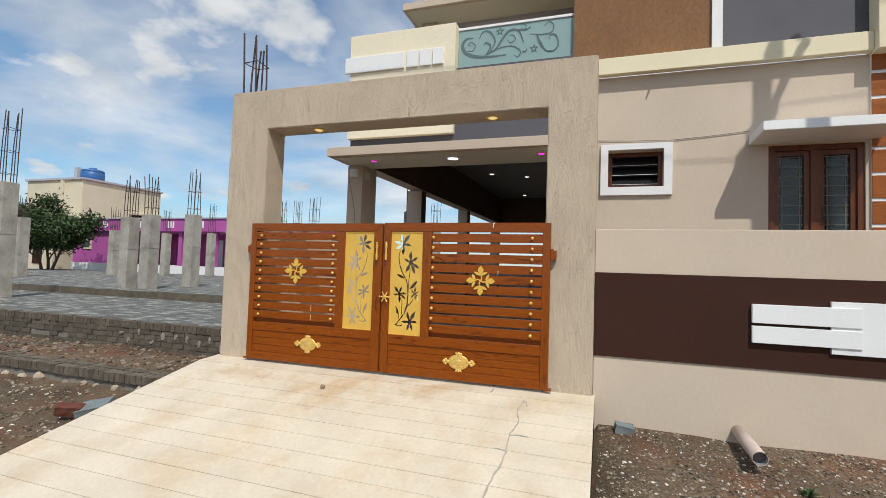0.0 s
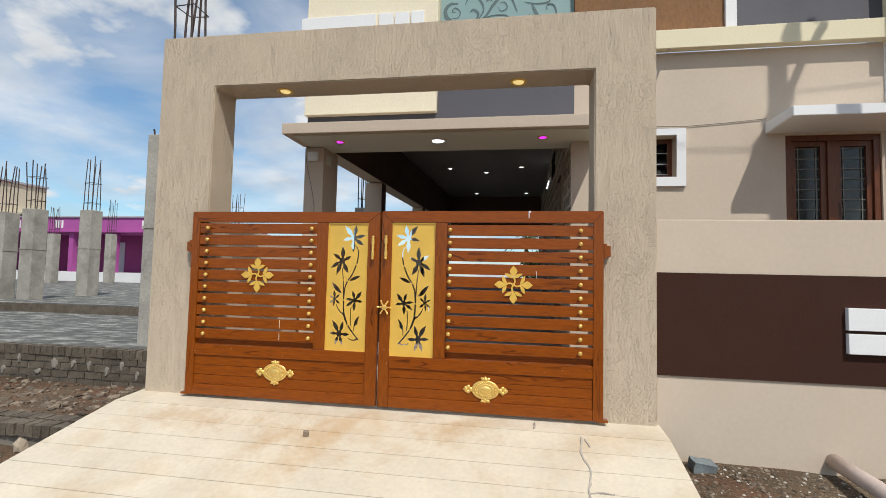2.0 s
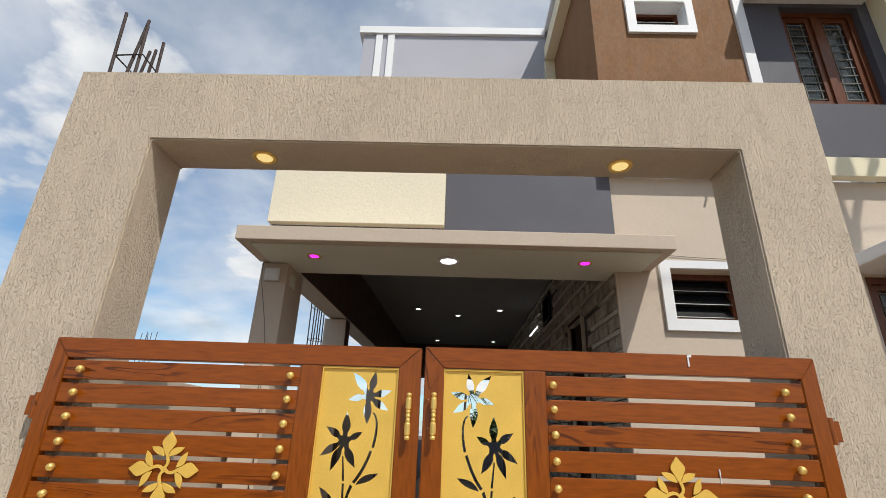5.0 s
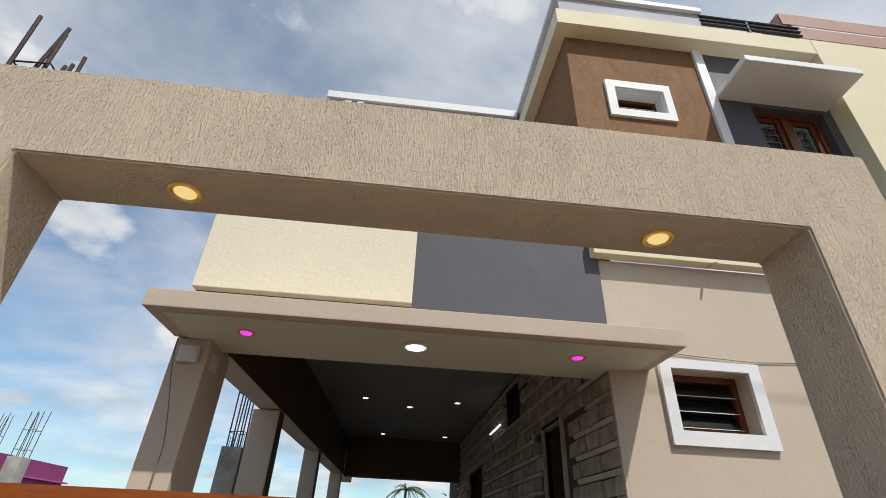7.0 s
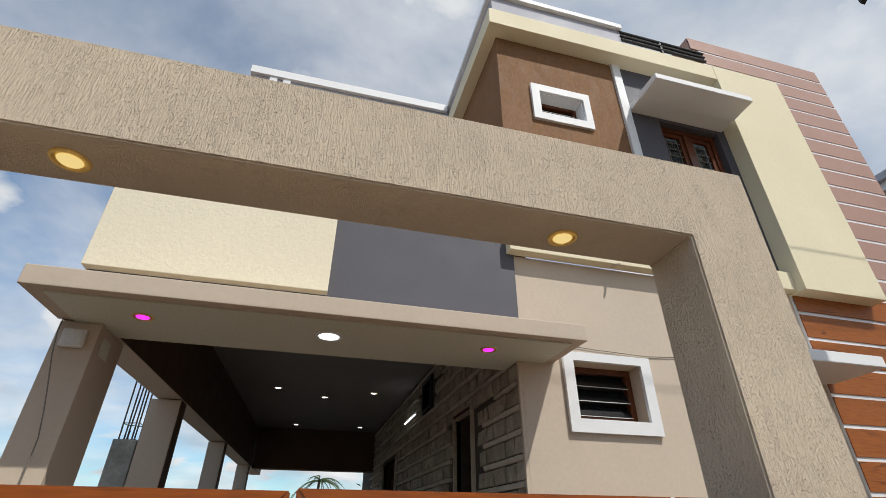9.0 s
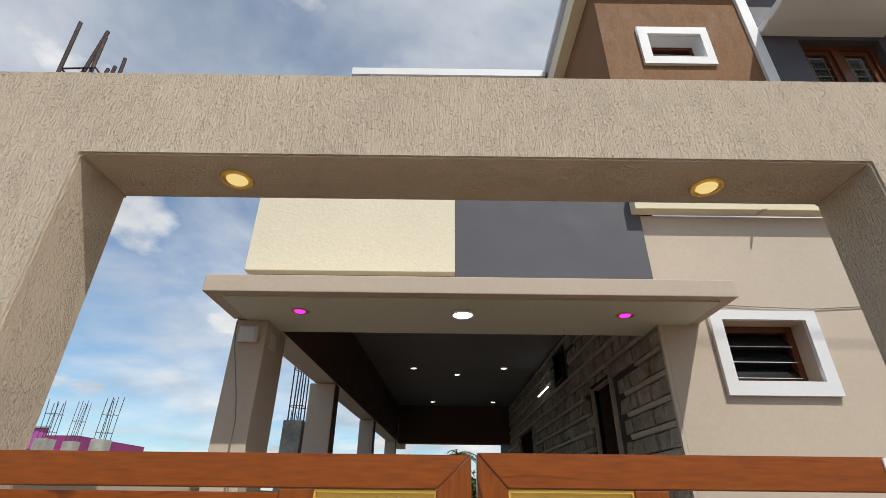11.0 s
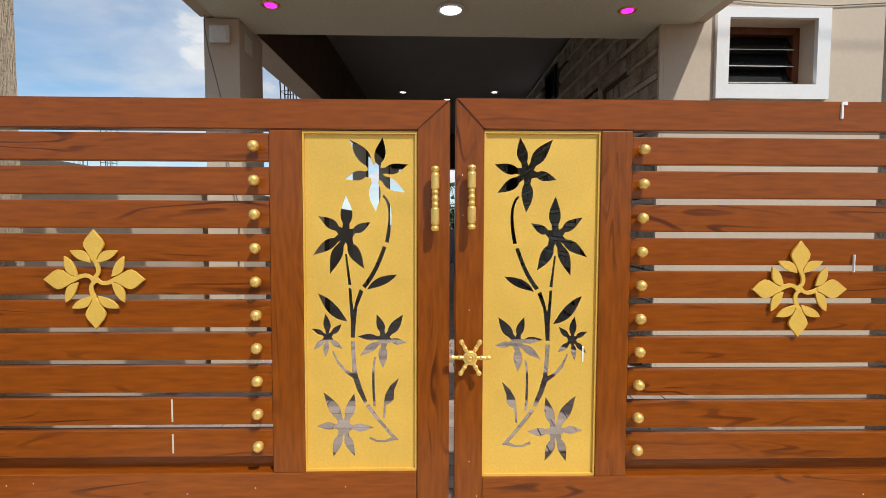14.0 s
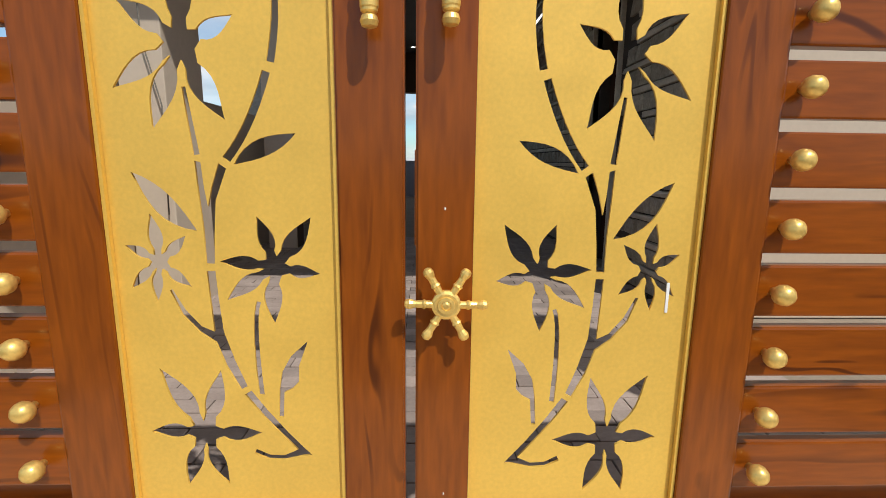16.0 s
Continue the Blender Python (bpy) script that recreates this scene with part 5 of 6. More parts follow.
def lay(me, parent, at, near, bag):
    global made
    if near and made < 290:
        ob = new("brick", me)
        ob.parent = parent
        ob.location = at
        made += 1
    else:
        off = len(bag.verts)
        bag.from_mesh(me)
        bag.verts.ensure_lookup_table()
        for v in bag.verts[off:]:
            v.co += Vector(at)


for c in range(4):
    x = -2.35 - (0.11 if c % 2 else 0)
    while x > -15.9:
        if rnd.random() > 0.04:
            lay(rnd.choice(LONG), plinth, (x, 1.60 + rnd.uniform(-0.006, 0.006), -0.148 - c * 0.089), x > -8.0, far_bricks)
        x -= 0.236
x = -2.34
while x > -15.9:
    lay(rnd.choice(END), plinth, (x, 1.592 + rnd.uniform(-0.006, 0.006), -0.055 + rnd.uniform(-0.004, 0.004)), x > -9.5, far_bricks)
    x -= 0.088
tagged(part("brick_rest", far_bricks, M_BRICKGREY, plinth), kind="stuff")

M_SPILL = material("spilled_mortar", (0.25, 0.23, 0.195), 0.95, vary=0.2, scale=9, bump=0.5, bump_scale=40, bump_dist=0.006)


def mortar_spill(parent, x, y, z, w, h):
    """A thin pat of mortar with a dribble hanging from it."""
    bm = bmesh.new()
    rim = []
    for q in range(18):
        a = q * math.tau / 18
        r = 1 + 0.45 * noise.noise((math.cos(a) * 1.6 + x * 7, math.sin(a) * 1.6, z * 9))
        drop = 1.7 if math.sin(a) < -0.8 else 1.0
        rim.append((x + w * r * math.cos(a), z + h * r * drop * math.sin(a)))
    mid = bm.verts.new((x, y - 0.012, z))
    ring = [bm.verts.new((x + (p - x) * 0.8, y - 0.010, z + (v - z) * 0.8)) for p, v in rim]
    edge = [bm.verts.new((p, y + 0.012, v)) for p, v in rim]
    for q in range(18):
        r = (q + 1) % 18
        bm.faces.new((mid, ring[q], ring[r]))
        bm.faces.new((ring[q], edge[q], edge[r], ring[r]))
    part("mortar_spill", bm, M_SPILL, parent, "pale dribble of spilled mortar")


for q in range(14):
    mortar_spill(plinth, -2.42 - 0.23 * q - rnd.uniform(0, 0.12), 1.592, rnd.uniform(-0.36, -0.13), rnd.uniform(0.015, 0.05), rnd.uniform(0.015, 0.05))

kerb = thing("wall_kerb", "low boundary kerb of grey brick over rough stones", "kerb wall", kind="structure")
part("mortar_core", bx(-16.0, -2.05, 0.13, 0.40, -0.85, -0.45), M_MORTAR, kerb, "old mortar")
made = 0
bag = bmesh.new()
x = -2.14
while x > -15.9:
    lay(rnd.choice(END), kerb, (x, 0.10 + rnd.uniform(-0.006, 0.006), -0.435 + rnd.uniform(-0.004, 0.004)), x > -9.5, bag)
    lay(rnd.choice(END), kerb, (x, 0.27 + rnd.uniform(-0.006, 0.006), -0.436 + rnd.uniform(-0.004, 0.004)), x > -9.5, bag)
    x -= 0.088
tagged(part("brick_rest", bag, M_BRICKGREY, kerb), kind="stuff")


def rock(bm, at, size, flat=0.6, seed=None, sub=1):
    r = bmesh.ops.create_icosphere(bm, subdivisions=sub, radius=1.0)
    k = rnd.uniform(0, 100)
    m = Matrix.Translation(at) @ Euler((rnd.uniform(-0.3, 0.3), rnd.uniform(-0.3, 0.3), rnd.uniform(0, 6.28))).to_matrix().to_4x4() @ Matrix.Diagonal((size * rnd.uniform(0.7, 1.3), size * rnd.uniform(0.6, 1.1), size * flat * rnd.uniform(0.6, 1.2), 1))
    for v in r["verts"]:
        v.co = m @ (v.co * (1 + 0.45 * noise.noise(v.co * 1.7 + Vector((k, 0, 0)))))


M_BOULDER = material("buff_boulder", (0.34, 0.28, 0.21), 0.9, vary=0.25, scale=6, bump=0.5, bump_scale=30, bump_dist=0.01, random=0.35)
for i in range(16):
    bm = bmesh.new()
    x = -2.5 - 0.34 * i - rnd.uniform(-0.08, 0.08)
    rock(bm, (x, 0.13, -0.575 + rnd.uniform(-0.03, 0.02)), rnd.uniform(0.05, 0.105), 0.8, sub=2)
    part("boulder", bm, M_BOULDER, kerb, "rough buff foundation stone")

# rubble on the dirt
_ico = bmesh.new()
bmesh.ops.create_icosphere(_ico, subdivisions=1, radius=1.0)
ICO_V = [v.co.copy() for v in _ico.verts]
ICO_F = [[v.index for v in f.verts] for f in _ico.faces]
_ico.free()


def scatter(name, n, xr, yr, smin, smax, mat, label):
    verts, faces = [], []
    for _ in range(n):
        x, y = rnd.uniform(*xr), rnd.uniform(*yr)
        s = smin + (smax - smin) * rnd.random() ** 3
        k = Vector((rnd.uniform(0, 100), 0, 0))
        m = Matrix.Translation((x, y, ground_height(x, y) + s * 0.1)) @ Euler((rnd.uniform(-0.3, 0.3), rnd.uniform(-0.3, 0.3), rnd.uniform(0, 6.28))).to_matrix().to_4x4() @ Matrix.Diagonal((s * rnd.uniform(0.7, 1.3), s * rnd.uniform(0.6, 1.1), s * rnd.uniform(0.33, 0.66), 1))
        off = len(verts)
        verts += [m @ (v * (1 + 0.5 * noise.noise(v * 1.7 + k))) for v in ICO_V]
        faces += [[off + i for i in f] for f in ICO_F]
    me = bpy.data.meshes.new(name)
    me.from_pydata(verts, [], faces)
    me.materials.append(mat)
    return tagged(new(name, me), label, "rubble", kind="stuff")


M_GRAVEL = material("grey_gravel", (0.165, 0.132, 0.098), 0.95, vary=0.3, scale=9, bump=0.4, bump_scale=60, island=0.6, spec=0.2)
M_CHIPS = material("pale_chips", (0.50, 0.46, 0.40), 0.9, vary=0.2, scale=9, bump=0.3, bump_scale=60, island=0.35, spec=0.2)
scatter("gravel", 12000, (2.0, 4.6), (-1.9, 0.07), 0.003, 0.017, M_GRAVEL, "dark gravel and soil crumbs on the dirt")
scatter("stone_chips", 1700, (2.0, 4.6), (-1.9, 0.07), 0.003, 0.016, M_CHIPS, "pale stone chips scattered on the dirt")
scatter("rubble", 1500, (-9.0, -2.15), (0.45, 1.58), 0.010, 0.055, M_RUBBLE, "broken brick and stone rubble between the walls")
scatter("rubble", 3200, (-6.5, -2.15), (-2.4, 0.08), 0.006, 0.035, M_GRAVEL, "dark rubble on the red dirt")
scatter("stone_chips", 450, (-6.5, -2.15), (-2.4, 0.08), 0.005, 0.028, M_CHIPS, "pale rubble chips on the red dirt")

M_BLUESTONE = material("blue_grey_stone", (0.16, 0.185, 0.19), 0.9, vary=0.25, scale=8, bump=0.5, bump_scale=40, bump_dist=0.008)
M_REDBRICK = material("red_brick", (0.11, 0.034, 0.02), 0.9, vary=0.2, scale=8, bump=0.4, bump_scale=50)


def loose_block(name, at, dims, turn, mat, label, cat):
    bm = bmesh.new()
    a, b, c = dims
    box(bm, -a / 2, a / 2, -b / 2, b / 2, -c / 2, c / 2)
    bmesh.ops.subdivide_edges(bm, edges=bm.edges, cuts=4, use_grid_fill=True)
    for v in bm.verts:
        v.co += Vector([noise.noise(v.co * 14 + Vector((k * 9, at[0], 0))) for k in range(3)]) * min(dims) * 0.12
    bmesh.ops.transform(bm, matrix=Matrix.Translation(at) @ Euler(turn).to_matrix().to_4x4(), verts=bm.verts)
    return solo(name, bm, mat, label, cat)


loose_block("broken_block", (2.20, -0.02, -0.235), (0.14, 0.10, 0.085), (0.15, 0.1, 0.1), M_BLUESTONE, "broken blue-grey concrete block on the dirt", "block")
loose_block("brick", (-3.10, -0.72, -0.55), (0.23, 0.11, 0.10), (0.25, 0.1, 0.5), M_REDBRICK, "red clay brick lying on the dirt", "brick")
loose_block("stone_slab", (-2.92, -0.60, -0.53), (0.30, 0.2, 0.07), (0.3, -0.2, 0.4), M_BLUESTONE, "blue-grey stone slab leaning on a brick", "stone")
loose_block("pebble", (-0.35, -0.42, -0.085), (0.035, 0.03, 0.03), (0.2, 0.1, 0.4), M_GRAVEL, "small dark stone on the ramp", "stone")

# drain pipe
pipe = thing("drain_pipe", "pinkish plastic drain pipe sticking out of the wall", "pipe")
bm = bmesh.new()
m = Matrix.Translation((3.03, 0.11, -0.172)) @ Euler((radians(91.5), 0, 0)).to_matrix().to_4x4()
lathe(bm, [(0.044, 0.50), (0.0455, 0.56), (0.0475, 0.56), (0.0475, 0.0), (0.044, 0.0), (0.044, 0.50)], m, 28)
part("pipe_wall", bm, M_PVC, pipe, "", True)
bm = bmesh.new()
lathe(bm, [(0.0435, 0.1), (0.0435, 0.559), (0.043, 0.559), (0.043, 0.1)], m, 28)
part("inside", bm, M_PVCIN, pipe, "grey inside of the pipe", True)

# small weed
weed = bmesh.new()
for k in range(26):
    a, r, h = rnd.uniform(0, 6.28), rnd.uniform(0.02, 0.08), rnd.uniform(0.02, 0.07)
    p = Vector((3.24, -0.62, ground_height(3.24, -0.62)))
    q = p + Vector((r * math.cos(a), r * math.sin(a), h))
    s = Vector((-math.sin(a), math.cos(a), 0)) * 0.012
    v0, v1, v2, v3 = (weed.verts.new(c) for c in (p, (p + q) / 2 + s + Vector((0, 0, 0.015)), q, (p + q) / 2 - s + Vector((0, 0, 0.015))))
    weed.faces.new((v0, v1, v2, v3))
solo("weed", weed, M_LEAF, "small green weed on the dirt", "weed")


# ---- concrete columns with bare rods ----
def column(x, y, w, d, z0, top, rods_to, label, nx=3):
    col = thing("concrete_column", label, "column", (x, y, z0), group="unfinished columns")
    bm = bmesh.new()
    h = top - z0
    box(bm, -w / 2, w / 2, -d / 2, d / 2, 0, h, bevel=0.012)
    part("shaft", bm, M_CONC, col)
    if h > 1.5:
        part("joint_lip", bx(-w / 2 - 0.008, w / 2 + 0.008, -d / 2 - 0.008, d / 2 + 0.008, h * 0.55, h * 0.55 + 0.03), M_CONC, col, "casting joint")
    for i in range(nx):
        for j in range(2):
            a = -w / 2 + 0.05 + (w - 0.1) * i / (nx - 1)
            b = -d / 2 + 0.05 + (d - 0.1) * j
            lx, ly = rnd.uniform(-0.05, 0.05), rnd.uniform(-0.05, 0.05)
            bm = bmesh.new()
            tube(bm, [(a, b, h - 0.05), (a + lx * 0.3, b + ly * 0.3, h + (rods_to - top) * 0.5), (a + lx, b + ly, h + (rods_to - top) * rnd.uniform(0.86, 1.0))], 0.011, 6)
            part("rod", bm, M_REBAR, col, "rusty steel rod")
    zz = h + 0.2
    while zz < h + (rods_to - top) * 0.7:
        bm = bmesh.new()
        ww, dd = w / 2 - 0.04, d / 2 - 0.04
        tube(bm, [(-ww, -dd, zz), (ww, -dd, zz + 0.01), (ww, dd, zz), (-ww, dd, zz + 0.01), (-ww, -dd, zz)], 0.006, 5)
        part("stirrup", bm, M_REBAR, col, "wire tie")
        zz += 0.55
    return col


PLAIN = "bare grey concrete column with rusty rods standing on the slab"
column(-3.60, 2.15, 0.30, 0.42, -0.01, 2.70, 2.78, "tall bare concrete column at the edge of the slab", 3)
column(-2.26, 0.74, 0.28, 0.30, -0.45, 2.80, 3.93, "concrete column with long rusty rods beside the gate arch", 3)
column(-2.25, 6.10, 0.28, 0.30, 0.185, 2.33, 3.75, "dark concrete column with a steel rod cage beside the porch", 3)
column(-11.62, 3.25, 0.33, 0.33, -0.01, 2.76, 4.70, PLAIN)
column(-20.5, 8.70, 0.38, 0.38, 0.185, 2.58, 3.50, PLAIN)
column(-11.0, 5.96, 0.34, 0.34, 0.185, 2.22, 3.45, PLAIN)
column(-10.25, 6.00, 0.34, 0.34, 0.185, 2.30, 3.45, PLAIN)
column(-10.70, 7.90, 0.36, 0.36, 0.185, 2.53, 4.03, PLAIN)
column(-22.4, 14.0, 0.36, 0.36, 0.185, 2.51, 3.76, PLAIN)
column(-21.2, 16.1, 0.36, 0.36, 0.185, 2.54, 3.90, PLAIN)
column(-20.0, 18.1, 0.36, 0.36, 0.185, 2.71, 4.56, PLAIN)
column(-12.7, 15.0, 0.42, 0.42, 0.185, 2.9, 4.16, PLAIN)
column(-10.9, 15.0, 0.42, 0.42, 0.185, 2.9, 4.27, PLAIN)
column(-14.7, 19.0, 0.42, 0.42, 0.185, 3.2, 4.85, PLAIN)
column(-5.2, 16.0, 0.42, 0.42, 0.185, 2.9, 4.1, PLAIN)

# ---- purple house ----
purple = thing("purple_house", "single-storey purple house with white base and parapet", "house", (-36.0, 21.0, -0.5))
part("wall", bx(0, 4.2, 0, 8, 1.2, 4.36), M_PURPLE, purple)
# porch shade is painted on this wall as a darker purple
part("wall", bx(4.2, 18.5, 2.2, 8, 1.2, 4.36), M_PURPLESHADE, purple, "purple back wall of the porch with its shade painted in")
part("base", bx(-0.05, 18.6, -0.06, 8.05, 0, 1.20), M_WHITE, purple, "white painted base")
part("roof", bx(-0.2, 18.7, -0.25, 8.2, 3.55, 3.62), M_PURPLE, purple, "purple roof edge")
part("parapet", bx(-0.1, 18.6, -0.12, 0.1, 3.621, 4.42), M_PURPLE, purple)
part("coping", bx(-0.15, 18.65, -0.2, 0.15, 4.421, 4.50), M_PALEGREY, purple)
for x in (4.5, 7.4, 10.3, 13.2, 16.2):
    part("post", bx(x, x + 0.3, -0.02, 0.3, 1.20, 3.548), M_PURPLE, purple)
for x0 in (0.7, 3.1, 6.6, 9.4, 12.0, 15.3):
    for k in range(3 + int(x0) % 3):
        part("baluster", bx(x0 + 0.22 * k, x0 + 0.22 * k + 0.11, -0.15, -0.121, 3.78, 4.25), M_WHITE, purple, "white baluster")
w = part("window", bx(1.0, 1.95, -0.06, -0.001, 2.2, 2.95), M_CREAMFAR, purple, "cream framed window")
part("pane", bx(1.15, 1.80, -0.066, -0.0605, 2.32, 2.83), M_DARKGLASS, w)
d = part("door", bx(11.2, 12.1, 2.15, 2.199, 1.20, 3.1), M_PALEGREY, purple, "pale door")
# shade of the open doorway, painted in as a dark slab
d2 = part("door", bx(7.9, 8.7, 2.15, 2.199, 1.20, 3.1), M_ROOMSHADE, purple, "doorway shade painted as a dark sheet")
part("water_pipe", bx(9.0, 11.5, 3.0, 3.06, 4.7, 4.78), M_WHITE, purple, "white roof pipe")

# ---- cream house behind ----
cream = thing("cream_house", "two-storey cream house with a blue roof tank", "house", (-39.9, 24.0, -0.5))
part("wall", bx(-7.0, 0, 0, 7.5, 0, 8.2), M_CREAMFAR, cream)
part("coping", bx(-7.15, 0.15, -0.15, 7.65, 8.201, 8.36), M_PALEGREY, cream)
part("pilaster", bx(-2.6, -2.2, -0.12, -0.001, 0, 8.2), M_CREAMFAR, cream)
part("window", bx(0.001, 0.06, 4.6, 7.2, 4.9, 5.7), M_DARKBROWN, cream, "dark window strip")
part("sunshade", bx(0.001, 0.6, 4.3, 7.4, 5.71, 5.85), M_CREAMFAR, cream)
bm = bmesh.new()
lathe(bm, [(0.85, 0), (0.9, 0.1), (0.9, 0.7), (0.85, 0.75), (0.9, 0.8), (0.82, 0.95), (0.3, 1.05), (0.3, 1.15)], Matrix.Translation((-1.2, 1.6, 8.36)), 20)
part("roof_tank", bm, M_BLUETANK, cream, "blue plastic water tank", True)
part("roof_stack", bx(-3.0, -2.6, 1.2, 1.6, 8.36, 9.6), M_PALEGREY, cream)
low = thing("far_house", "low cream house behind the tree", "house", (-44.0, 20.0, -0.5))
part("wall", bx(0, 7.4, 0, 5, 0, 3.0), M_CREAMFAR, low)
part("roof", bx(-0.3, 7.5, -0.3, 5.3, 3.001, 3.2), M_CREAMFAR, low)
part("window", bx(5.2, 6.2, -0.05, -0.001, 1.0, 2.2), M_DARKBROWN, low, "brown window")


# ---- trees ----
def tree(name, at, h, spread, label, leaves=2600, seed=3, leaf_size=0.16):
    r = random.Random(seed)
    t = thing(name, label, "tree", at)
    bm = bmesh.new()
    tips = []

    def limb(p, d, l, rad, depth):
        pts = [p]
        q = p.copy()
        dd = d.copy()
        for _ in range(4):
            dd = (dd + Vector((r.uniform(-0.18, 0.18), r.uniform(-0.18, 0.18), r.uniform(-0.05, 0.14)))).normalized()
            q = q + dd * l / 4
            pts.append(q.copy())
        tube(bm, pts, rad, 7, rad * 0.55)
        if depth == 0:
            tips.append(q)
            return
        for _ in range(r.randint(3, 4)):
            a = r.uniform(0, 6.28)
            nd = (dd * 0.6 + Vector((math.cos(a), math.sin(a), r.uniform(0.1, 0.6))) * 0.8).normalized()
            limb(pts[r.randint(2, 4)], nd, l * r.uniform(0.55, 0.75), rad * 0.5, depth - 1)
            tips.append(pts[-1])

    for k in range(3):
        a = k * 2.1 + 0.4
        limb(Vector((0.08 * math.cos(a), 0.08 * math.sin(a), -0.1)), Vector((math.cos(a) * 0.35, math.sin(a) * 0.35, 1)).normalized(), h * 0.45, h * 0.018, 2)
    part("trunk", bm, M_BARK, t)
    cr = bmesh.new()
    for _ in range(leaves):
        c = r.choice(tips) + Vector((r.gauss(0, 0.34), r.gauss(0, 0.34), r.gauss(0, 0.26))) * spread
        s = leaf_size * r.uniform(0.6, 1.3)
        e = Euler((r.uniform(-1, 1), r.uniform(-1, 1), r.uniform(0, 6.28))).to_matrix()
        vs = [cr.verts.new(c + e @ Vector(v) * s) for v in ((-1, 0, 0), (0, -0.45, 0.12), (1, 0, 0), (0, 0.45, 0.12))]
        cr.faces.new(vs)
    part("crown", cr, M_LEAF, t, "dense green leaves")
    return t


tree("tree", (-32.3, 17.0, -0.45), 6.0, 1.0, "bushy green tree in front of the purple house", 30000, 3, 0.115)
tree("tree", (2.4, 34.0, -0.5), 3.6, 1.2, "green tree beyond the yard", 2200, 8, 0.2)


def palm(at, h, label):
    t = thing("palm_tree", label, "palm", at)
    bm = bmesh.new()
    tube(bm, [(0, 0, 0), (0.1, 0, h * 0.5), (0.25, 0, h)], 0.17, 9, 0.11)
    part("trunk", bm, M_BARK, t)
    r = random.Random(4)
    for k in range(17):
        fr = bmesh.new()
        a = k * 2.4
        up = r.uniform(0.1, 0.9)
        prev = None
        for i in range(13):
            u = i / 12
            x = 2.4 * u
            z = h + up * 2.0 * u - 1.9 * u * u
            p = Vector((0.25 + x * math.cos(a), x * math.sin(a), z))
            s = Vector((-math.sin(a), math.cos(a), 0))
            for sg in (-1, 1):
                l = 0.55 * math.sin(math.pi * (0.12 + 0.85 * u))
                q = p + s * sg * l + Vector((0.2 * math.cos(a), 0.2 * math.sin(a), -0.28 * l))
                w = Vector((math.cos(a), math.sin(a), 0)) * 0.05
                fr.faces.new([fr.verts.new(c) for c in (p - w, p + w, q)])
        tube(fr, [(0.25 + 2.4 * u * math.cos(a), 2.4 * u * math.sin(a), h + up * 2.0 * u - 1.9 * u * u) for u in [i / 8 for i in range(9)]], 0.055, 5, 0.02)
        part("frond", fr, M_LEAF, t)
    return t


palm((1.25, 46.0, -0.5), 5.45, "coconut palm top showing beyond the yard wall")

# ---- neighbour on the other side ----
nb = thing("neighbour_house", "olive brown boarded neighbouring house with white lines", "house", (9.5, 0.4, -0.5))
part("wall", bx(0.02, 5.5, 0, 10, 0, 7.35), M_WHITE, nb)
part("coping", bx(-0.08, 5.6, -0.1, 10.1, 7.351, 7.49), M_PALEGREY, nb, "pale roof coping")
z = 0.03
while z < 7.2:
    part("board", bx(-0.02, 0.019, 0.02, 9.98, z, z + 0.235, bevel=0.003), M_OLIVECLAD, nb)
    z += 0.288

# ---- power pole ----
pole = thing("power_pole", "concrete power pole with steel arm and insulators", "power pole", (5.16, -0.06, -0.5))
bm = bmesh.new()
vs = box(bm, -0.09, 0.09, -0.075, 0.075, 0, 7.6)
for v in vs:
    if v.co.z > 3:
        v.co.x *= 0.7; v.co.y *= 0.7
part("post", bm, M_CONC, pole)
bm = bmesh.new()
for dx in (-0.032, 0.026):
    box(bm, dx, dx + 0.006, -0.35, 0.40, 6.83, 6.90)
box(bm, -0.032, 0.032, -0.35, 0.40, 6.894, 6.90)
bend = [v for v in box(bm, -0.032, 0.032, 0.401, 0.50, 6.83, 6.90) if v.co.y > 0.45]
for v in bend:
    v.co.z -= 0.07
part("cross_arm", bm, M_BLACK, pole, "dark steel channel cross arm with a bent end")
bm = bmesh.new()
for dz in (6.70, 6.92):
    box(bm, -0.11, 0.11, 0.056, 0.085, dz, dz + 0.06, bevel=0.004)
    box(bm, -0.11, 0.11, -0.085, -0.056, dz, dz + 0.06, bevel=0.004)
    for dx in (-0.09, 0.09):
        tube(bm, [(dx, -0.11, dz + 0.03), (dx, 0.11, dz + 0.03)], 0.010, 6)
part("clamp", bm, M_BLACK, pole, "bolted steel clamp")
bm = bmesh.new()
for k in range(2):
    ring = [(0.015 + 0.045 * k + 0.026 * math.cos(q * math.tau / 12), 0.17, 6.40 + 0.018 * math.sin(q * math.tau / 12)) for q in range(13)]
    tube(bm, ring, 0.006, 5)
tube(bm, [(-0.01, 0.17, 6.40), (-0.06, 0.17, 6.455)], 0.006, 5)
part("shackle", bm, M_BLACK, pole, "small chain links")


def insulator(at):
    bm = bmesh.new()
    lathe(bm, [(0.015, -0.08), (0.02, -0.02), (0.055, 0.0), (0.075, 0.02), (0.06, 0.045), (0.035, 0.055), (0.065, 0.075), (0.06, 0.10), (0.03, 0.13)], Matrix.Translation(at), 16)
    part("insulator", bm, M_DARKBROWN, pole, "brown glazed insulator", True)


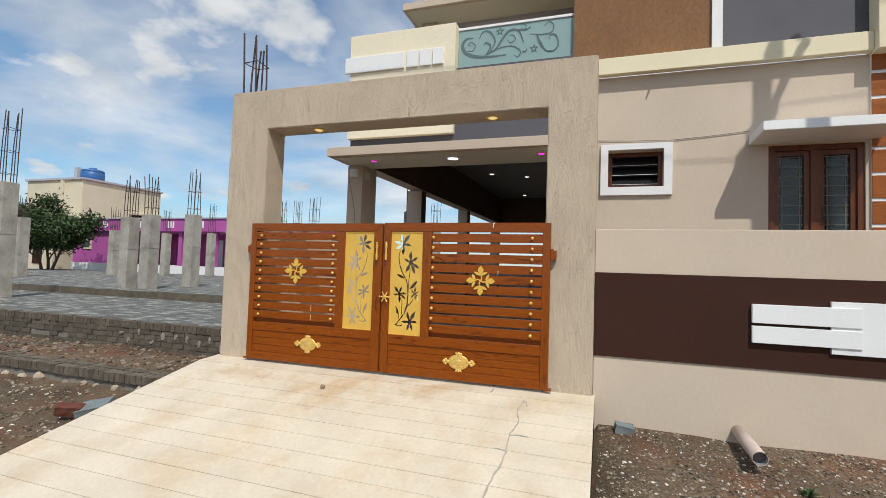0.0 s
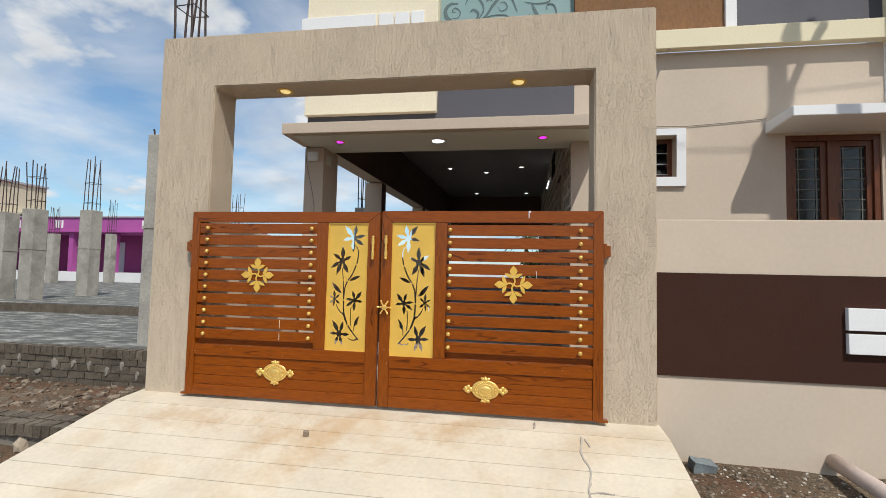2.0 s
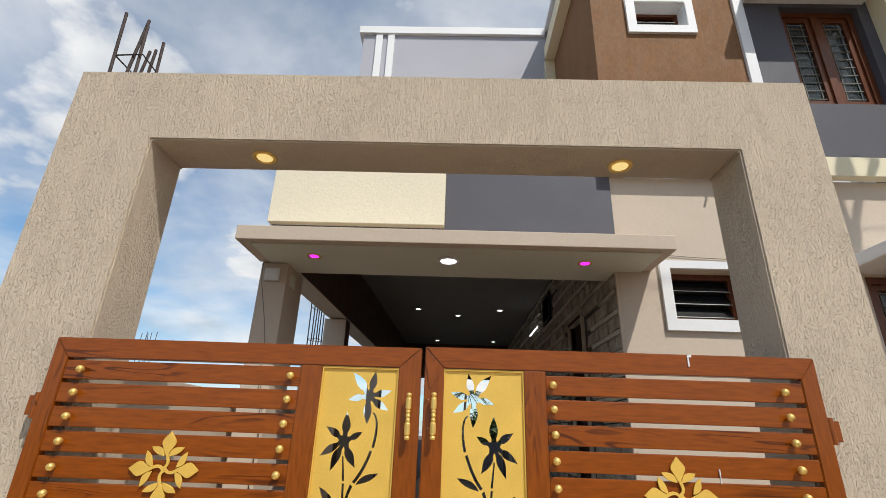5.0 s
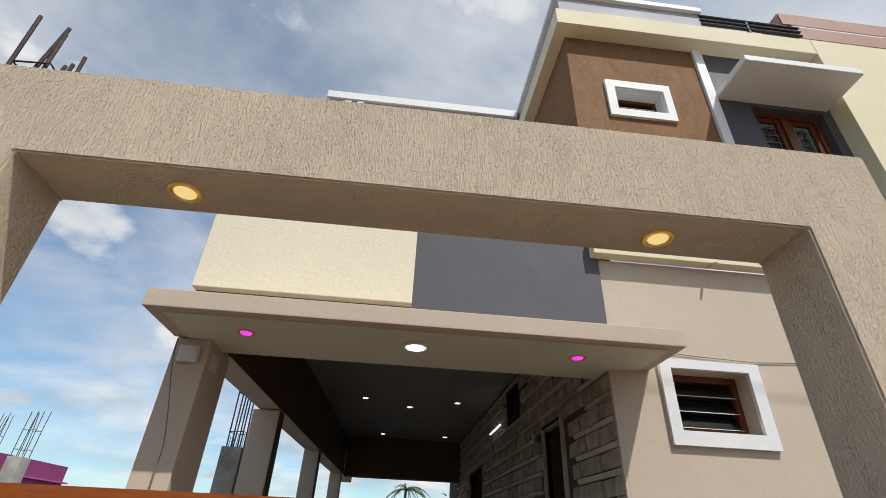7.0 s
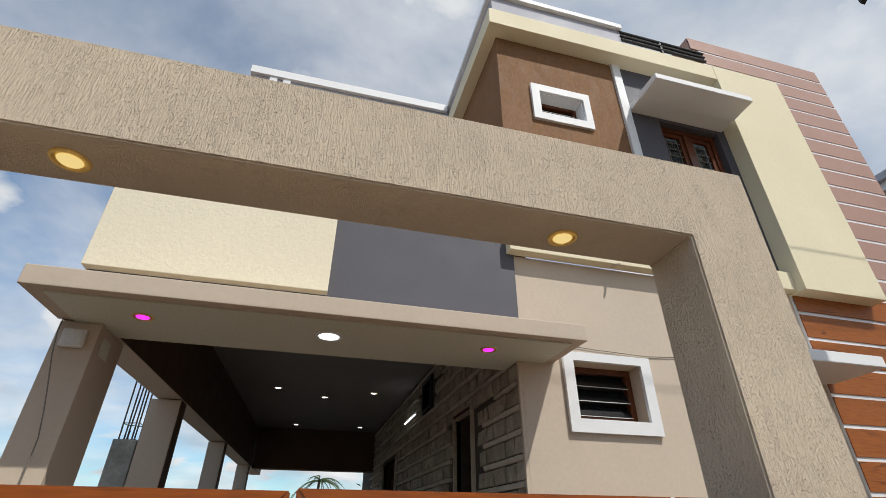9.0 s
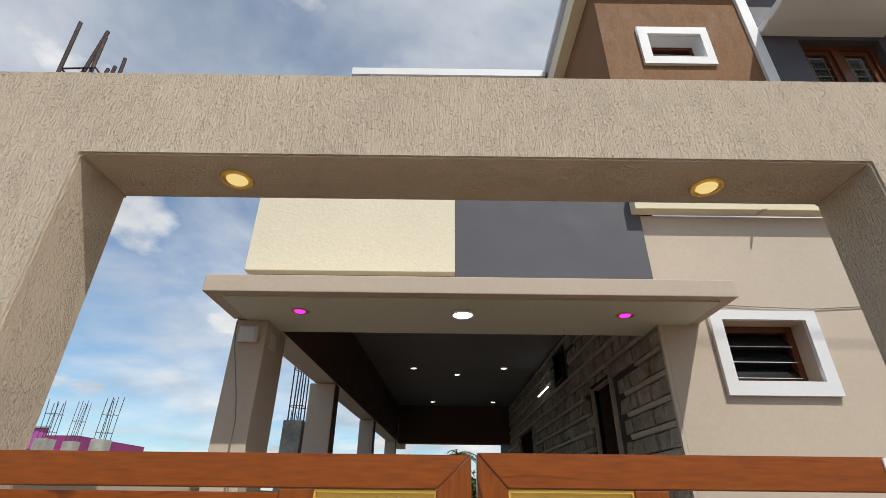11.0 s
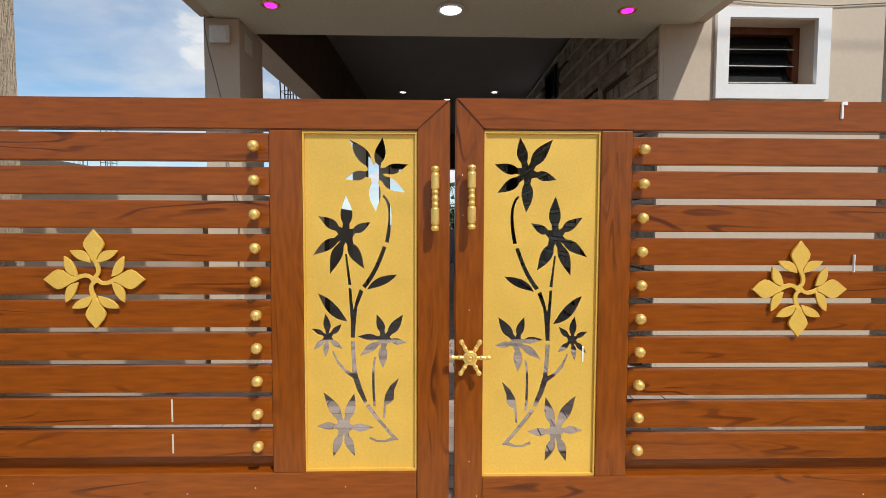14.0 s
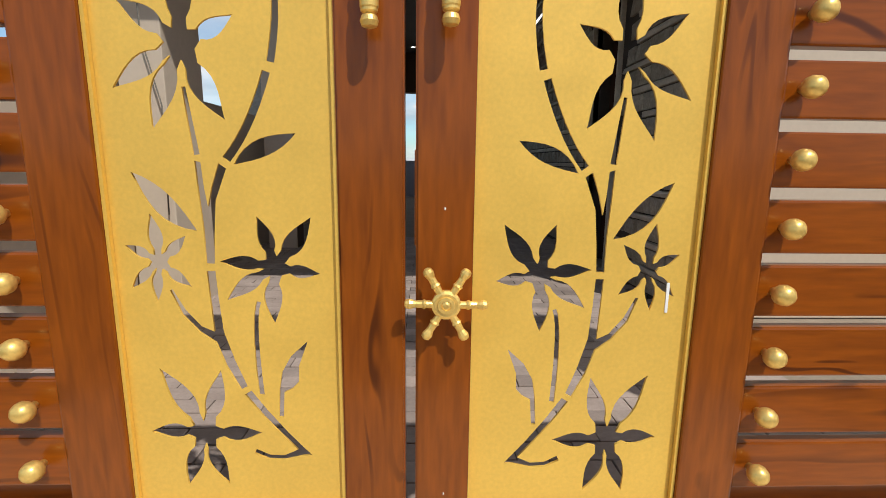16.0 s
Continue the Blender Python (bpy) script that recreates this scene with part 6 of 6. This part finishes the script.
insulator((0, 0.46, 6.98))
insulator((0, -0.30, 6.98))
bm = bmesh.new()
box(bm, -0.10, 0.10, 0.14, 0.20, 6.45, 6.53, bevel=0.004)
tube(bm, [(0.0, 0.17, 6.53), (0.02, 0.16, 6.83)], 0.01, 6)
tube(bm, [(0.08, 0.17, 6.49), (0.07, 0.05, 6.83)], 0.01, 6)
part("stay_bracket", bm, M_BLACK, pole, "dark hanging bracket")
for dy, dz in ((0.46, 7.02), (-0.30, 7.02)):
    cable("power_line", [(5.16 - 14 + 28 * u, -0.06 + dy, -0.5 + dz + 0.25 * (2 * u - 1) ** 2) for u in [i / 16 for i in range(17)]], 0.007, "thin overhead power line", M_BLACK)

for dy, dz, reach in ((0.10, 6.98, 9.0), (0.02, 6.90, 9.0), (-0.06, 6.95, 9.0)):
    cable("service_wire", [(5.20 + reach * u, -0.06 + dy + 0.6 * u, -0.5 + dz + 0.5 * u - 0.9 * u * (1 - u)) for u in [i / 12 for i in range(13)]], 0.006, "thin service wire fixed to the power pole", M_BLACK)

M_REPAIR = material("grey_repair_cement", (0.40, 0.36, 0.31), 0.9, vary=0.15, scale=8, bump=0.2)


def crack_strip(bm, knots, width):
    """A narrow ragged strip of cement lying on the ramp along a wandering line."""
    rows = []
    pts = vine(knots, 9)
    for i, p in enumerate(pts):
        d = (pts[min(i + 1, len(pts) - 1)] - pts[max(i - 1, 0)]).normalized()
        wander = 0.010 * noise.noise((p.x * 16, p.y * 16, 2.0))
        w = width * (0.55 + 0.9 * abs(noise.noise((p.x * 40, p.y * 40, 7.0))))
        row = []
        for k in (-1, 1):
            x, y = p.x - d.y * (k * w + wander), p.y + d.x * (k * w + wander)
            z = RAMP_SLOPE * min(y + 0.02, 0)
            row += [bm.verts.new((x, y, z + 0.0012)), bm.verts.new((x, y, z - 0.012))]
        rows.append((row[0], row[2], row[3], row[1]))
    for u, v in zip(rows, rows[1:]):
        for k in range(4):
            bm.faces.new((u[k], u[(k + 1) % 4], v[(k + 1) % 4], v[k]))
    bm.faces.new(rows[0][::-1]); bm.faces.new(rows[-1])


for knots, width in ((((1.42, -0.20), (1.405, -0.38), (1.43, -0.55), (1.40, -0.72), (1.415, -0.95), (1.38, -1.2), (1.37, -1.4)), 0.007),
                     (((1.44, -0.22), (1.455, -0.30)), 0.005), (((1.40, -0.72), (1.47, -0.705), (1.53, -0.71)), 0.004),
                     (((1.13, -0.05), (1.125, -0.14)), 0.005), (((1.33, -0.90), (1.405, -0.90)), 0.004)):
    bm = bmesh.new()
    crack_strip(bm, knots, width)
    part("repair_line", bm, M_REPAIR, ramp, "grey cement repair line")
